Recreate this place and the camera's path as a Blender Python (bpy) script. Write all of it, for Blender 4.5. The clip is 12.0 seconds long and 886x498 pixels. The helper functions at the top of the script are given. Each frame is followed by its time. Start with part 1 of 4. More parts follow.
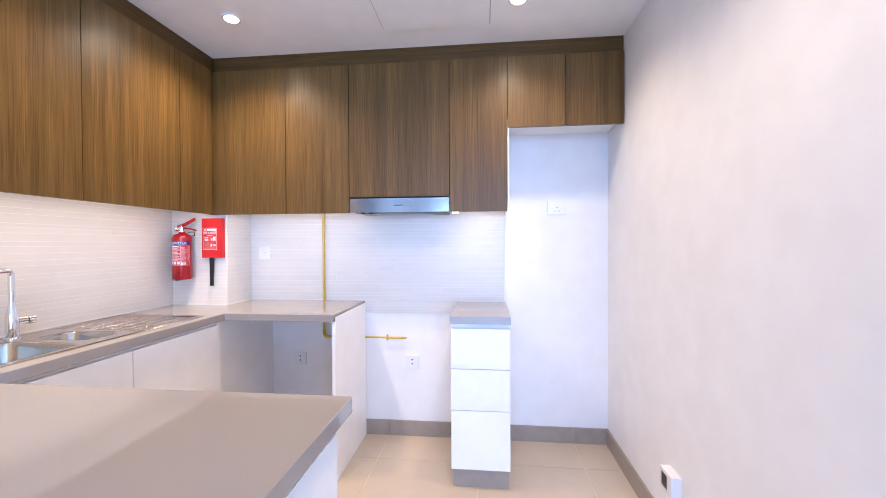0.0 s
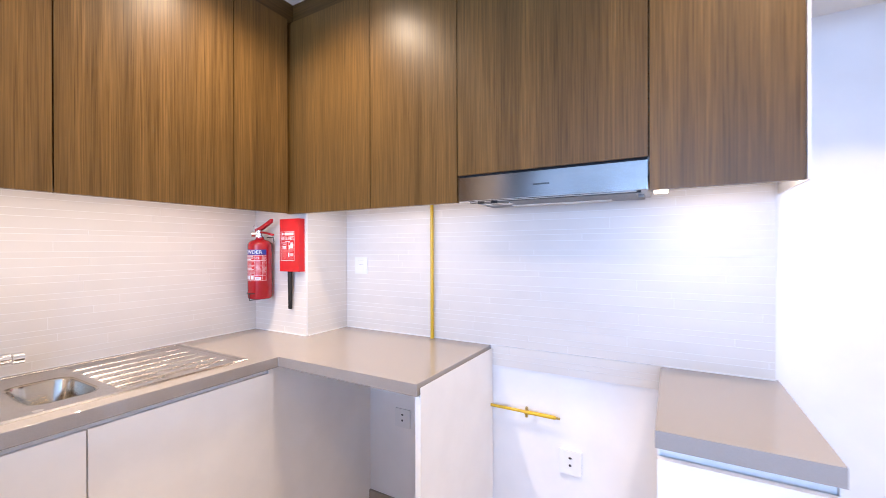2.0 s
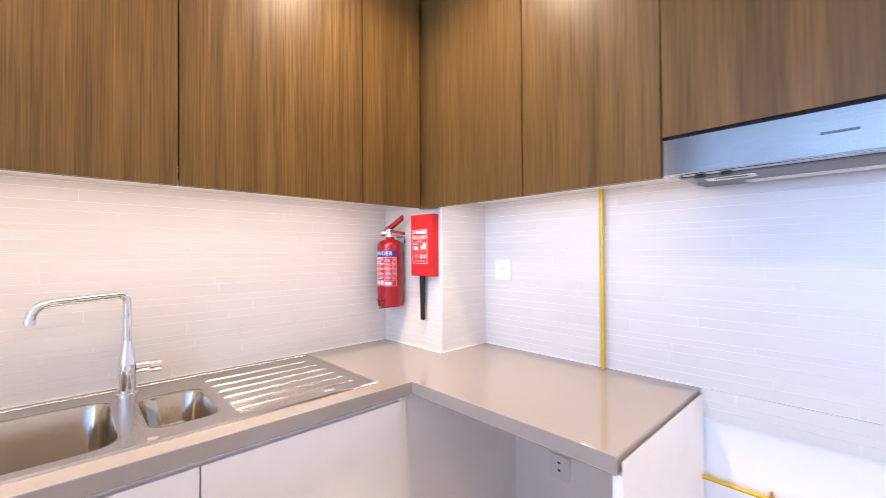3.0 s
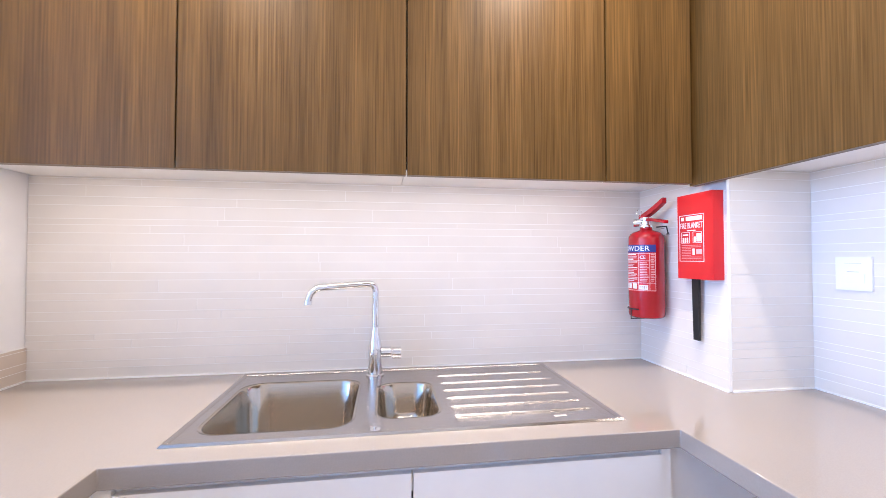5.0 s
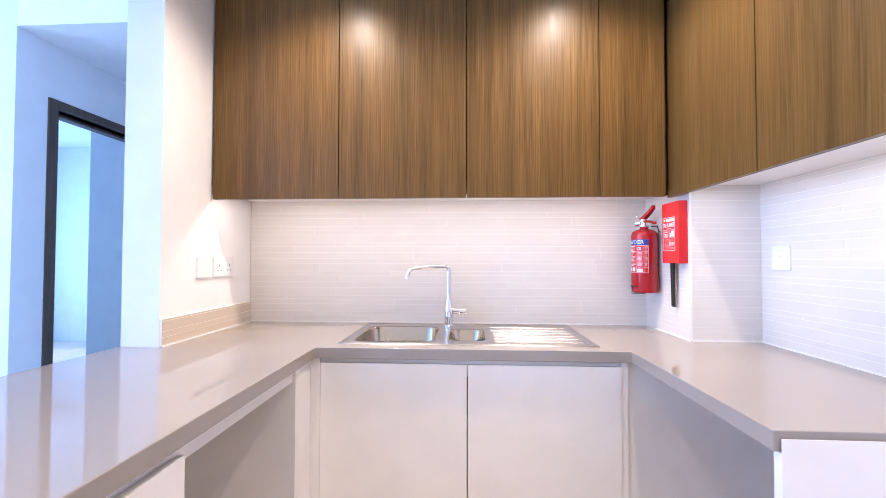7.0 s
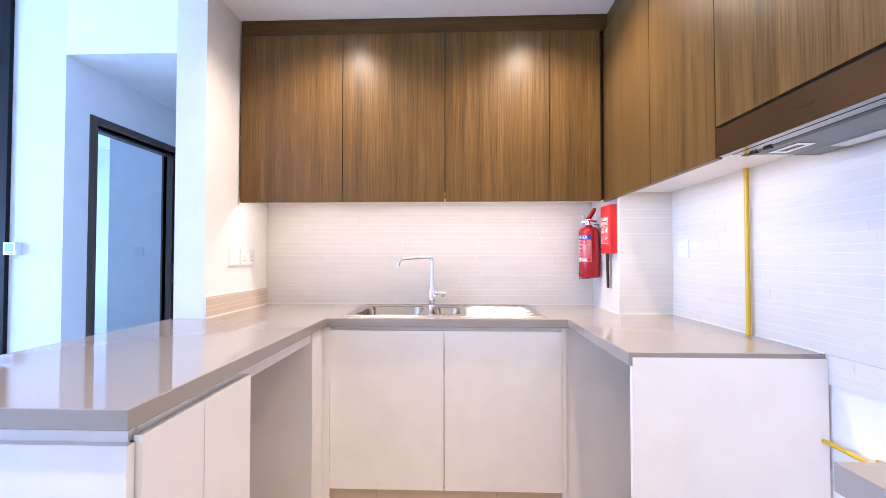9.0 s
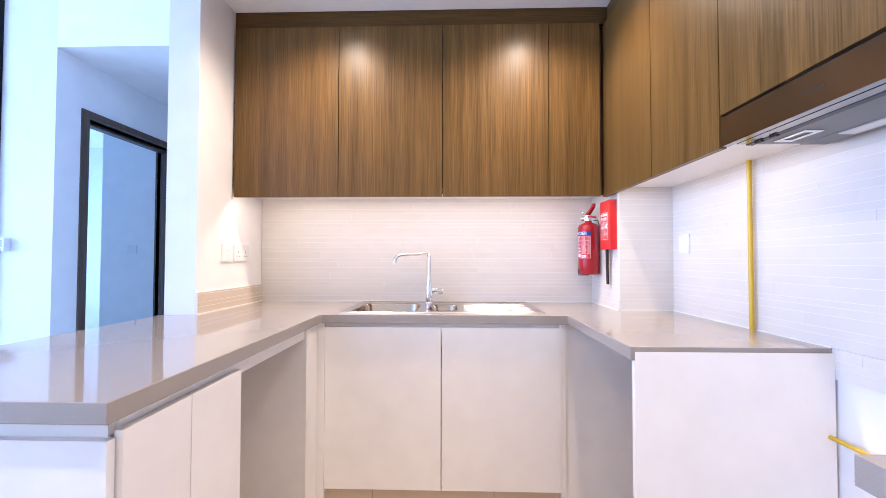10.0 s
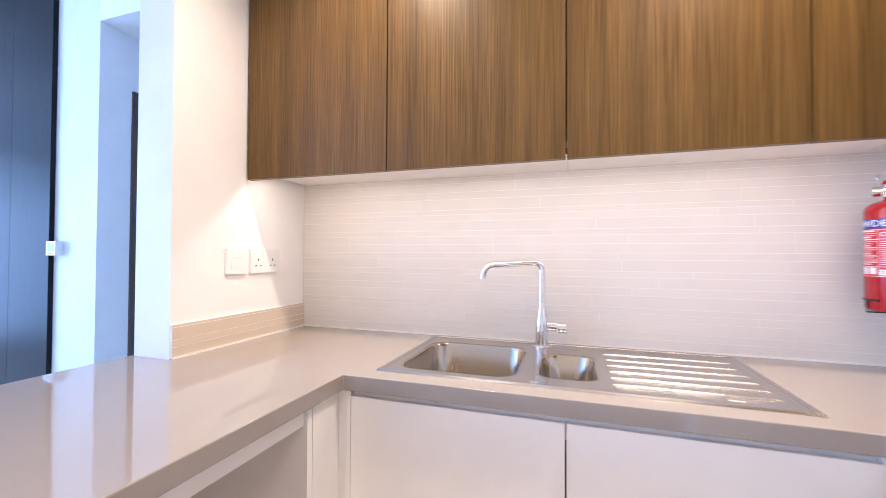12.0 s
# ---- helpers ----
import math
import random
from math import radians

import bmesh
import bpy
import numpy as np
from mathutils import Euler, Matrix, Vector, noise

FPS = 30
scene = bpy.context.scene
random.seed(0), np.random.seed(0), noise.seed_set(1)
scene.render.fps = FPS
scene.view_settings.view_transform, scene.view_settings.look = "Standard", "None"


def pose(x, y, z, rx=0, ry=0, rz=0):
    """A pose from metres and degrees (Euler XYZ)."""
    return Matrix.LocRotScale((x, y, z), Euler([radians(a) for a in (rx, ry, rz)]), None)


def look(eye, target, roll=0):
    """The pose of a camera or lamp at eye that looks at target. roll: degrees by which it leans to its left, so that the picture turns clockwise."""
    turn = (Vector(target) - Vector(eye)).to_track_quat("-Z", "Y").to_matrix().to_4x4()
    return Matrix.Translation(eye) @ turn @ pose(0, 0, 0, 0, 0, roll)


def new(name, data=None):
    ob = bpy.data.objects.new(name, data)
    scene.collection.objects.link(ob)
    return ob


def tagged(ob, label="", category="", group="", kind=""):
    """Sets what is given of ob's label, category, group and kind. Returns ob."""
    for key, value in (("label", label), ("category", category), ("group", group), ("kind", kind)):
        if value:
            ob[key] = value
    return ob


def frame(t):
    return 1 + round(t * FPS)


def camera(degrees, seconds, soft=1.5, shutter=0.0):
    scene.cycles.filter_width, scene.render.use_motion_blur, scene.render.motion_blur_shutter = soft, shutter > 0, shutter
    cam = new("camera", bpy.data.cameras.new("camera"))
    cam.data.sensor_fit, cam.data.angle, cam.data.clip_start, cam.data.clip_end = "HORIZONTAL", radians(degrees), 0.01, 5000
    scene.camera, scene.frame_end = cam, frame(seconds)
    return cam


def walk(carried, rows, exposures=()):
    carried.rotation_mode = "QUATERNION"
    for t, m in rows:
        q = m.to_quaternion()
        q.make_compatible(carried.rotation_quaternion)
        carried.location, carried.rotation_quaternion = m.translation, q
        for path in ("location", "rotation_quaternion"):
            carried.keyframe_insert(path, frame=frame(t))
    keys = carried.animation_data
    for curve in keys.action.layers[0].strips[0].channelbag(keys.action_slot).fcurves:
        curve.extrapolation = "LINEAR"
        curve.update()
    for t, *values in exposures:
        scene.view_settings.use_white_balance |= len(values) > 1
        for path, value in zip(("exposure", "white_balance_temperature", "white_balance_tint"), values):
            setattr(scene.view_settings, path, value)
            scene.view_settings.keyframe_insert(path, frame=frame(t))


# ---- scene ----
cam = camera(96.0, 12.0, soft=0.5, shutter=0.25)
PATH = [
    (0, (0.091, 0.334, 1.276), (-0.119, 2.323, 1.251), -0.25),
    (0.5, (0.1, 0.64, 1.283), (-0.272, 2.604, 1.261), -0.28),
    (1, (0.058, 0.952, 1.277), (-0.519, 2.867, 1.273), -0.23),
    (1.5, (0.001, 1.185, 1.295), (-0.762, 3.033, 1.288), -0.2),
    (2, (-0.057, 1.397, 1.302), (-1.054, 3.131, 1.299), -0.17),
    (2.5, (-0.184, 1.52, 1.281), (-1.378, 3.125, 1.288), -0.28),
    (3, (-0.383, 1.621, 1.289), (-1.84, 2.991, 1.308), -0.38),
    (3.5, (-0.553, 1.669, 1.279), (-2.187, 2.821, 1.295), -0.23),
    (3.7, (-0.584, 1.707, 1.277), (-2.325, 2.696, 1.304), -0.08),
    (4.5, (-0.65, 1.754, 1.262), (-2.595, 2.237, 1.306), 0.0),
    (5.3, (-0.498, 1.786, 1.252), (-2.489, 1.981, 1.304), 0.08),
    (5.5, (-0.452, 1.797, 1.249), (-2.446, 1.938, 1.307), 0.1),
    (6, (-0.274, 1.83, 1.251), (-2.273, 1.836, 1.298), 0.1),
    (6.5, (-0.117, 1.817, 1.23), (-2.115, 1.76, 1.289), 0.1),
    (7, (0.058, 1.816, 1.214), (-1.938, 1.707, 1.262), 0.1),
    (7.2, (0.12, 1.82, 1.21), (-1.875, 1.703, 1.259), 0.08),
    (8.8, (0.452, 1.876, 1.184), (-1.546, 1.801, 1.222), 0.03),
    (9, (0.471, 1.883, 1.175), (-1.528, 1.814, 1.219), 0.0),
    (9.5, (0.498, 1.889, 1.165), (-1.501, 1.833, 1.211), 0.03),
    (10, (0.437, 1.883, 1.147), (-1.561, 1.826, 1.198), 0.08),
    (10.5, (0.333, 1.883, 1.144), (-1.664, 1.794, 1.195), 0.08),
    (11, (0.091, 1.876, 1.175), (-1.899, 1.678, 1.214), 0.08),
    (11.5, (-0.154, 1.877, 1.179), (-2.122, 1.522, 1.224), 0.17),
    (12, (-0.45, 1.84, 1.201), (-2.351, 1.22, 1.234), 0.28),
]
# the clip's camera turns bluer and a little brighter while it faces the sink wall
TONE = [(0, -0.17, 6150, 13), (1.5, -0.12, 6300, 13), (3.5, -0.05, 6450, 14), (5.2, 0.0, 5500, 11), (5.8, 0.02, 5450, 11),
        (6.6, 0.02, 5600, 12), (7.2, 0.02, 5800, 13), (9.5, 0.04, 5950, 14), (12.0, -0.06, 6050, 13)]
walk(cam, [(t, look(eye, target, roll)) for t, eye, target, roll in PATH], exposures=TONE)

# ---- light ----
world = bpy.data.worlds.new("sky")
scene.world = world
world.use_nodes = True
wn = world.node_tree
sky = wn.nodes.new("ShaderNodeTexSky")
sky.sky_type, sky.sun_disc = "NISHITA", False
sky.sun_elevation, sky.sun_rotation = radians(46), radians(166)
wn.links.new(sky.outputs["Color"], wn.nodes["Background"].inputs["Color"])
wn.nodes["Background"].inputs["Strength"].default_value = 0.12


def lamp(name, kind, power, colour, m, **more):
    data = bpy.data.lights.new(name, kind)
    data.energy, data.color = power, colour
    if kind == "AREA":
        data.shape, data.size, data.size_y = "RECTANGLE", more["w"], more["h"]
        data.spread = radians(more.get("spread", 180))
    if kind == "SPOT":
        data.spot_size, data.spot_blend, data.shadow_soft_size = radians(more["cone"]), 1.0, 0.034
    if kind == "SUN":
        data.angle = radians(0.5)
    ob = new(name, data)
    ob.matrix_world = m
    return ob


DAY = (0.305, 0.535, 1.0)
WARM = (1.0, 0.82, 0.66)
BULB = (1.0, 0.795, 0.59)
lamp("sun", "SUN", 2.2, (1.0, 0.95, 0.88), look((2, -8, 8.5), (0, 0, 0)))
# daylight standing in the living-room and bedroom windows
lamp("window_daylight", "AREA", 490, DAY, pose(1.2, -4.9, 1.3, 108, 0, 0), w=4.6, h=2.3)
lamp("bedroom_daylight", "AREA", 115, (0.25, 0.50, 1.0), pose(-3.9, -4.5, 1.4, 90, 0, 0), w=1.7, h=1.7)
DOWNLIGHTS = [(-1.19, 2.255), (0.25, 2.255), (-1.19, 1.30), (0.25, 1.30)]
for dx, dy in DOWNLIGHTS:
    lamp("downlight_beam", "SPOT", 75 if dx < 0 else 48, BULB, pose(dx, dy, 2.398), cone=143)
# warm strips under the wall cabinets
lamp("strip_light", "AREA", 5.0, WARM, pose(-1.606, 1.69, 1.4862, 0, 8, 0), w=0.016, h=1.76)
lamp("strip_light", "AREA", 1.5, WARM, pose(-1.07, 2.693, 1.4862, 8, 0, 0), w=0.66, h=0.016)
lamp("strip_light", "AREA", 1.15, WARM, pose(0.05, 2.693, 1.4862, 8, 0, 0), w=0.28, h=0.016)


# ---- materials ----
def mat(name, col, rough=0.5, metal=0.0, col2=None, stretch=(1, 1, 1), scale=8.0, lo=0.35, hi=0.65,
        blot=0.06, bump=0.0, bump_scale=200.0, coat=0.0, rand=0.0, rough_var=0.08, ior=1.5, band=0.0, wander=0.0):
    m = bpy.data.materials.new(name)
    m.use_nodes = True
    t = m.node_tree
    n, l = t.nodes, t.links
    p = n["Principled BSDF"]
    p.inputs["Roughness"].default_value, p.inputs["Metallic"].default_value = rough, metal
    p.inputs["Coat Weight"].default_value, p.inputs["Coat Roughness"].default_value = coat, 0.08
    p.inputs["IOR"].default_value = ior
    tc = n.new("ShaderNodeTexCoord")
    info = n.new("ShaderNodeObjectInfo")
    shift = n.new("ShaderNodeVectorMath")
    shift.operation = "MULTIPLY_ADD"
    l.new(info.outputs["Random"], shift.inputs[0])
    shift.inputs[1].default_value = (7.3, 5.1, 3.7)
    l.new(tc.outputs["Object"], shift.inputs[2])
    mp = n.new("ShaderNodeMapping")
    mp.inputs["Scale"].default_value = stretch
    l.new(shift.outputs[0], mp.inputs["Vector"])
    fine = n.new("ShaderNodeTexNoise")
    fine.inputs["Scale"].default_value, fine.inputs["Detail"].default_value = scale, 5
    fine.inputs["Distortion"].default_value = wander
    l.new(mp.outputs[0], fine.inputs["Vector"])
    ramp = n.new("ShaderNodeValToRGB")
    ramp.color_ramp.elements[0].position, ramp.color_ramp.elements[1].position = lo, hi
    ramp.color_ramp.elements[0].color = (*col, 1)
    ramp.color_ramp.elements[1].color = (*(col2 or [c * 0.96 for c in col]), 1)
    l.new(fine.outputs["Fac"], ramp.inputs["Fac"])
    big = n.new("ShaderNodeTexNoise")
    big.inputs["Scale"].default_value, big.inputs["Detail"].default_value = (band * scale if band else 2.3), 3
    l.new((mp if band else shift).outputs[0], big.inputs["Vector"])
    rng = n.new("ShaderNodeMapRange")
    rng.inputs["From Min"].default_value, rng.inputs["From Max"].default_value = 0.3, 0.7
    rng.inputs["To Min"].default_value, rng.inputs["To Max"].default_value = 1 - blot, 1 + blot * 0.4
    l.new(big.outputs["Fac"], rng.inputs["Value"])
    add = n.new("ShaderNodeMath")
    add.operation = "MULTIPLY_ADD"
    l.new(info.outputs["Random"], add.inputs[0])
    add.inputs[1].default_value = rand
    l.new(rng.outputs[0], add.inputs[2])
    hsv = n.new("ShaderNodeHueSaturation")
    l.new(ramp.outputs[0], hsv.inputs["Color"])
    l.new(add.outputs[0], hsv.inputs["Value"])
    l.new(hsv.outputs[0], p.inputs["Base Color"])
    rr = n.new("ShaderNodeMapRange")
    rr.inputs["From Min"].default_value, rr.inputs["From Max"].default_value = 0.3, 0.7
    rr.inputs["To Min"].default_value, rr.inputs["To Max"].default_value = max(0.01, rough - rough_var * rough), rough + rough_var * rough
    l.new(fine.outputs["Fac"], rr.inputs["Value"])
    l.new(rr.outputs[0], p.inputs["Roughness"])
    if bump:
        bn = n.new("ShaderNodeTexNoise")
        bn.inputs["Scale"].default_value, bn.inputs["Detail"].default_value = bump_scale, 3
        l.new(mp.outputs[0], bn.inputs["Vector"])
        b = n.new("ShaderNodeBump")
        b.inputs["Strength"].default_value, b.inputs["Distance"].default_value = bump, 0.002
        l.new(bn.outputs["Fac"], b.inputs["Height"])
        l.new(b.outputs[0], p.inputs["Normal"])
    return m


def glow(name, col, strength):
    m = bpy.data.materials.new(name)
    m.use_nodes = True
    p = m.node_tree.nodes["Principled BSDF"]
    p.inputs["Base Color"].default_value = (*col, 1)
    p.inputs["Emission Color"].default_value, p.inputs["Emission Strength"].default_value = (*col, 1), strength
    return m


PAINT = mat("white wall paint", (0.82, 0.805, 0.795), 0.55, blot=0.008, bump=0.03, bump_scale=160)
CEIL = mat("white ceiling paint", (0.93, 0.925, 0.92), 0.7, blot=0.02, bump=0.08)
LAM = mat("white satin laminate", (0.88, 0.855, 0.825), 0.32, blot=0.006, bump=0.02, bump_scale=90)
CARC = mat("grey-white carcass board", (0.66, 0.64, 0.63), 0.5, blot=0.03)
GRAIN = dict(ior=1.34, rough=0.36, lo=0.25, hi=0.80, blot=0.34, band=0.07, bump=0.04, bump_scale=6, rand=0.10, rough_var=0.2, scale=3.0, wander=0.35)
WOOD = mat("brown straight-grain veneer", (0.076, 0.0405, 0.0112), col2=(0.190, 0.104, 0.030), stretch=(84, 84, 1.5), **GRAIN)
# door veneer turned level, its colour darkened for the shade of the recessed boards
WOODH = mat("brown veneer, grain lying level, recess shade in its colour", (0.050, 0.0255, 0.0062), col2=(0.125, 0.067, 0.018), stretch=(1.5, 1.5, 84), **GRAIN)
WOODD = mat("dark-stained wood", (0.062, 0.044, 0.033), 0.42, col2=(0.110, 0.078, 0.058), stretch=(40, 40, 0.9), scale=3, bump=0.2, bump_scale=6)
PANELW = mat("blackened wood veneer and door seam shade", (0.012, 0.012, 0.015), 0.3, col2=(0.022, 0.022, 0.026), stretch=(90, 90, 0.9), scale=3, bump=0.15, bump_scale=6, ior=1.17)
STONE = mat("taupe engineered stone", (0.300, 0.265, 0.240), 0.035, col2=(0.320, 0.284, 0.258), scale=420, blot=0.03, rough_var=0.1, ior=1.8)
STEEL = mat("brushed stainless steel", (0.47, 0.445, 0.435), 0.24, 1.0, col2=(0.51, 0.485, 0.47), stretch=(300, 4, 300), scale=6, rough_var=0.05, blot=0.03)
# steel tinted golden, as if reflecting the warm lamps and veneer
BOWL = mat("smooth drawn steel, warm reflection tinted in", (0.54, 0.485, 0.41), 0.17, 1.0, rough_var=0.05, blot=0.03)
RIDGE = mat("polished pressed steel", (0.54, 0.52, 0.51), 0.27, 1.0, rough_var=0.05, blot=0.02)
HOODST = mat("brushed steel hood", (0.26, 0.245, 0.235), 0.16, 1.0, col2=(0.32, 0.30, 0.28), stretch=(4, 300, 300), scale=6, rough_var=0.03, blot=0.04)
FILTER = mat("grey filter mesh", (0.22, 0.22, 0.22), 0.45, 0.7, bump=0.3, bump_scale=400)
CHROME = mat("polished chrome", (0.82, 0.82, 0.83), 0.05, 1.0)
TILE = mat("off-white glazed strip tile", (0.69, 0.65, 0.60), 0.33, blot=0.025, rand=0.022, bump=0.05, bump_scale=30)
TILEW = mat("beige upstand tile", (0.60, 0.51, 0.42), 0.25, blot=0.04, rand=0.05)
GROUT = mat("white grout", (0.82, 0.805, 0.785), 0.5)
FLOORT = mat("beige porcelain floor tile", (0.54, 0.44, 0.335), 0.26, col2=(0.56, 0.46, 0.355), scale=9, blot=0.03, rand=0.012, rough_var=0.03)
FGROUT = mat("pale floor grout", (0.68, 0.60, 0.50), 0.8)
SKIRT = mat("taupe skirting tile", (0.30, 0.25, 0.21), 0.3, col2=(0.335, 0.28, 0.235), scale=14, blot=0.06, rand=0.04)
RED = mat("red enamel", (0.36, 0.005, 0.010), 0.22, coat=0.15, blot=0.04)
REDP = mat("red plastic", (0.52, 0.007, 0.010), 0.32, blot=0.04)
BLACK = mat("black strap webbing and hood gap shade", (0.006, 0.006, 0.007), 0.7, bump=0.3, bump_scale=300)
DARK = mat("black plastic", (0.015, 0.015, 0.016), 0.4)
BLUE = mat("navy label print", (0.015, 0.03, 0.22), 0.35)
INK = mat("white print", (0.80, 0.78, 0.78), 0.4)
PINK = mat("pale label print", (0.70, 0.42, 0.42), 0.4)
YELLOW = mat("yellow gas pipe paint", (0.62, 0.40, 0.02), 0.3, blot=0.08)
BRASS = mat("brass fitting", (0.55, 0.40, 0.15), 0.3, 1.0)
PLATE = mat("white plastic plate", (0.80, 0.80, 0.80), 0.25, blot=0.01)
GREYP = mat("grey print and hatch gap shade", (0.30, 0.30, 0.32), 0.5)
SCREEN = mat("grey lcd screen", (0.25, 0.34, 0.36), 0.15)
ALU = mat("dark window aluminium", (0.06, 0.06, 0.065), 0.4, 0.6)
LED = glow("warm led diffuser", (1.0, 0.80, 0.60), 5.0)
LENS = glow("downlight lens", (1.0, 0.82, 0.62), 120.0)
GLASS = bpy.data.materials.new("window glass")
GLASS.use_nodes = True
gp = GLASS.node_tree.nodes["Principled BSDF"]
gp.inputs["Transmission Weight"].default_value, gp.inputs["Roughness"].default_value, gp.inputs["IOR"].default_value = 1.0, 0.0, 1.45


# ---- building helpers ----
def bm_box(bm, x0, x1, y0, y1, z0, z1):
    vs = [bm.verts.new((x, y, z)) for z in (z0, z1) for x, y in ((x0, y0), (x1, y0), (x1, y1), (x0, y1))]
    for q in ((3, 2, 1, 0), (4, 5, 6, 7), (0, 1, 5, 4), (1, 2, 6, 5), (2, 3, 7, 6), (3, 0, 4, 7)):
        bm.faces.new([vs[i] for i in q])
    return bm


def box(*r, bevel=0.0, seg=2):
    """One or more boxes given as (x0, x1, y0, y1, z0, z1) in one bmesh, with rounded edges."""
    bm = bmesh.new()
    for b in r:
        bm_box(bm, *b)
    return soften(bm, bevel, seg)


def soften(bm, bevel, seg=2):
    if bevel:
        es = [e for e in bm.edges if len(e.link_faces) == 2 and e.calc_face_angle(0) > 0.6]
        bmesh.ops.bevel(bm, geom=es, offset=bevel, segments=seg, profile=0.7, affect="EDGES", clamp_overlap=True)
        # broad faces stay flat, so that only the rounded edges are shaded smoothly
        bm.normal_update()
        for f in bm.faces:
            f.smooth = max(abs(c) for c in f.normal) < 0.9995
    return bm


def cells(xs, ys, z0, z1, hole, bevel=0.0, axis="z"):
    """A slab cut from a grid of cells, less those for which hole(x, y) holds. axis: the slab's thin direction."""
    bm = bmesh.new()
    solid = {(i, j) for i in range(len(xs) - 1) for j in range(len(ys) - 1)
             if not hole((xs[i] + xs[i + 1]) / 2, (ys[j] + ys[j + 1]) / 2)}
    vs = {}

    def v(i, j, k):
        if (i, j, k) not in vs:
            a, b, c = xs[i], ys[j], (z0, z1)[k]
            vs[i, j, k] = bm.verts.new({"z": (a, b, c), "y": (a, c, b), "x": (c, a, b)}[axis])
        return vs[i, j, k]

    for i, j in sorted(solid):
        bm.faces.new([v(i, j, 1), v(i + 1, j, 1), v(i + 1, j + 1, 1), v(i, j + 1, 1)])
        bm.faces.new([v(i, j + 1, 0), v(i + 1, j + 1, 0), v(i + 1, j, 0), v(i, j, 0)])
        for di, dj, a, b in ((0, -1, (i, j), (i + 1, j)), (1, 0, (i + 1, j), (i + 1, j + 1)), (0, 1, (i + 1, j + 1), (i, j + 1)), (-1, 0, (i, j + 1), (i, j))):
            if (i + di, j + dj) not in solid:
                bm.faces.new([v(*a, 0), v(*b, 0), v(*b, 1), v(*a, 1)])
    bmesh.ops.recalc_face_normals(bm, faces=bm.faces)
    return soften(bm, bevel)


def rod(points, r, n=14, cap=True, radii=None):
    """A round bar swept along points."""
    bm = bmesh.new()
    pts = [Vector(p) for p in points]
    rings, up = [], None
    for i, p in enumerate(pts):
        d = (pts[min(i + 1, len(pts) - 1)] - pts[max(i - 1, 0)]).normalized()
        if up is None or abs(up.dot(d)) > 0.98:
            up = Vector((0, 0, 1)) if abs(d.z) < 0.9 else Vector((1, 0, 0))
        side = d.cross(up).normalized()
        up = side.cross(d).normalized()
        rad = radii[i] if radii else r
        rings.append([bm.verts.new(p + rad * (math.cos(2 * math.pi * k / n) * side + math.sin(2 * math.pi * k / n) * up)) for k in range(n)])
    for a, b in zip(rings, rings[1:]):
        for k in range(n):
            bm.faces.new([a[k], a[(k + 1) % n], b[(k + 1) % n], b[k]])
    if cap:
        bm.faces.new(rings[0][::-1])
        bm.faces.new(rings[-1])
    bmesh.ops.recalc_face_normals(bm, faces=bm.faces)
    return bm


def lathe(profile, x, y, z, n=32):
    """A turned body: (radius, height) pairs round an upright axis."""
    bm = bmesh.new()
    rings = [[bm.verts.new((x + r * math.cos(2 * math.pi * k / n), y + r * math.sin(2 * math.pi * k / n), z + h)) for k in range(n)] for r, h in profile]
    for a, b in zip(rings, rings[1:]):
        for k in range(n):
            bm.faces.new([a[k], a[(k + 1) % n], b[(k + 1) % n], b[k]])
    bm.faces.new(rings[0][::-1])
    bm.faces.new(rings[-1])
    bmesh.ops.recalc_face_normals(bm, faces=bm.faces)
    return bm


def bend(corner, to, r, n=6):
    """Points of an arc that rounds the corner between two straight runs."""
    a, c, b = Vector(corner[0]), Vector(corner[1]), Vector(to)
    p, q = c + (a - c).normalized() * r, c + (b - c).normalized() * r
    return [tuple((1 - s) ** 2 * p + 2 * s * (1 - s) * c + s * s * q) for s in [i / n for i in range(n + 1)]]


def finish(bm, name, smooth):
    me = bpy.data.meshes.new(name)
    rounded_already = any(f.smooth for f in bm.faces)
    bm.to_mesh(me)
    bm.free()
    if smooth and not rounded_already:
        me.polygons.foreach_set("use_smooth", [True] * len(me.polygons))
        me.set_sharp_from_angle(angle=radians(38))
    return me


def base(ob):
    p = Vector(ob.location)
    while ob.parent:
        ob = ob.parent
        p += Vector(ob.location)
    return p


def solid(name, bm, material, label="", category="", kind="", smooth=True, group=""):
    """A top-level thing of one mesh, with its origin at the middle of its foot."""
    lo = [min(v.co[i] for v in bm.verts) for i in range(3)]
    hi = [max(v.co[i] for v in bm.verts) for i in range(3)]
    o = Vector(((lo[0] + hi[0]) / 2, (lo[1] + hi[1]) / 2, lo[2]))
    bmesh.ops.translate(bm, verts=bm.verts, vec=-o)
    ob = new(name, finish(bm, name, smooth))
    ob.location = o
    ob.data.materials.append(material)
    return tagged(ob, label, category, group, kind)


def thing(name, at, label, category, group=""):
    ob = new(name)
    ob.location = at
    ob.empty_display_size = 0.05
    return tagged(ob, label, category, group)


def part(name, bm, material, parent, label="", smooth=True):
    """A part, given in the world's metres, under a thing or a part."""
    bmesh.ops.translate(bm, verts=bm.verts, vec=-base(parent))
    ob = new(name, finish(bm, name, smooth))
    ob.data.materials.append(material)
    ob.parent = parent
    return tagged(ob, label)


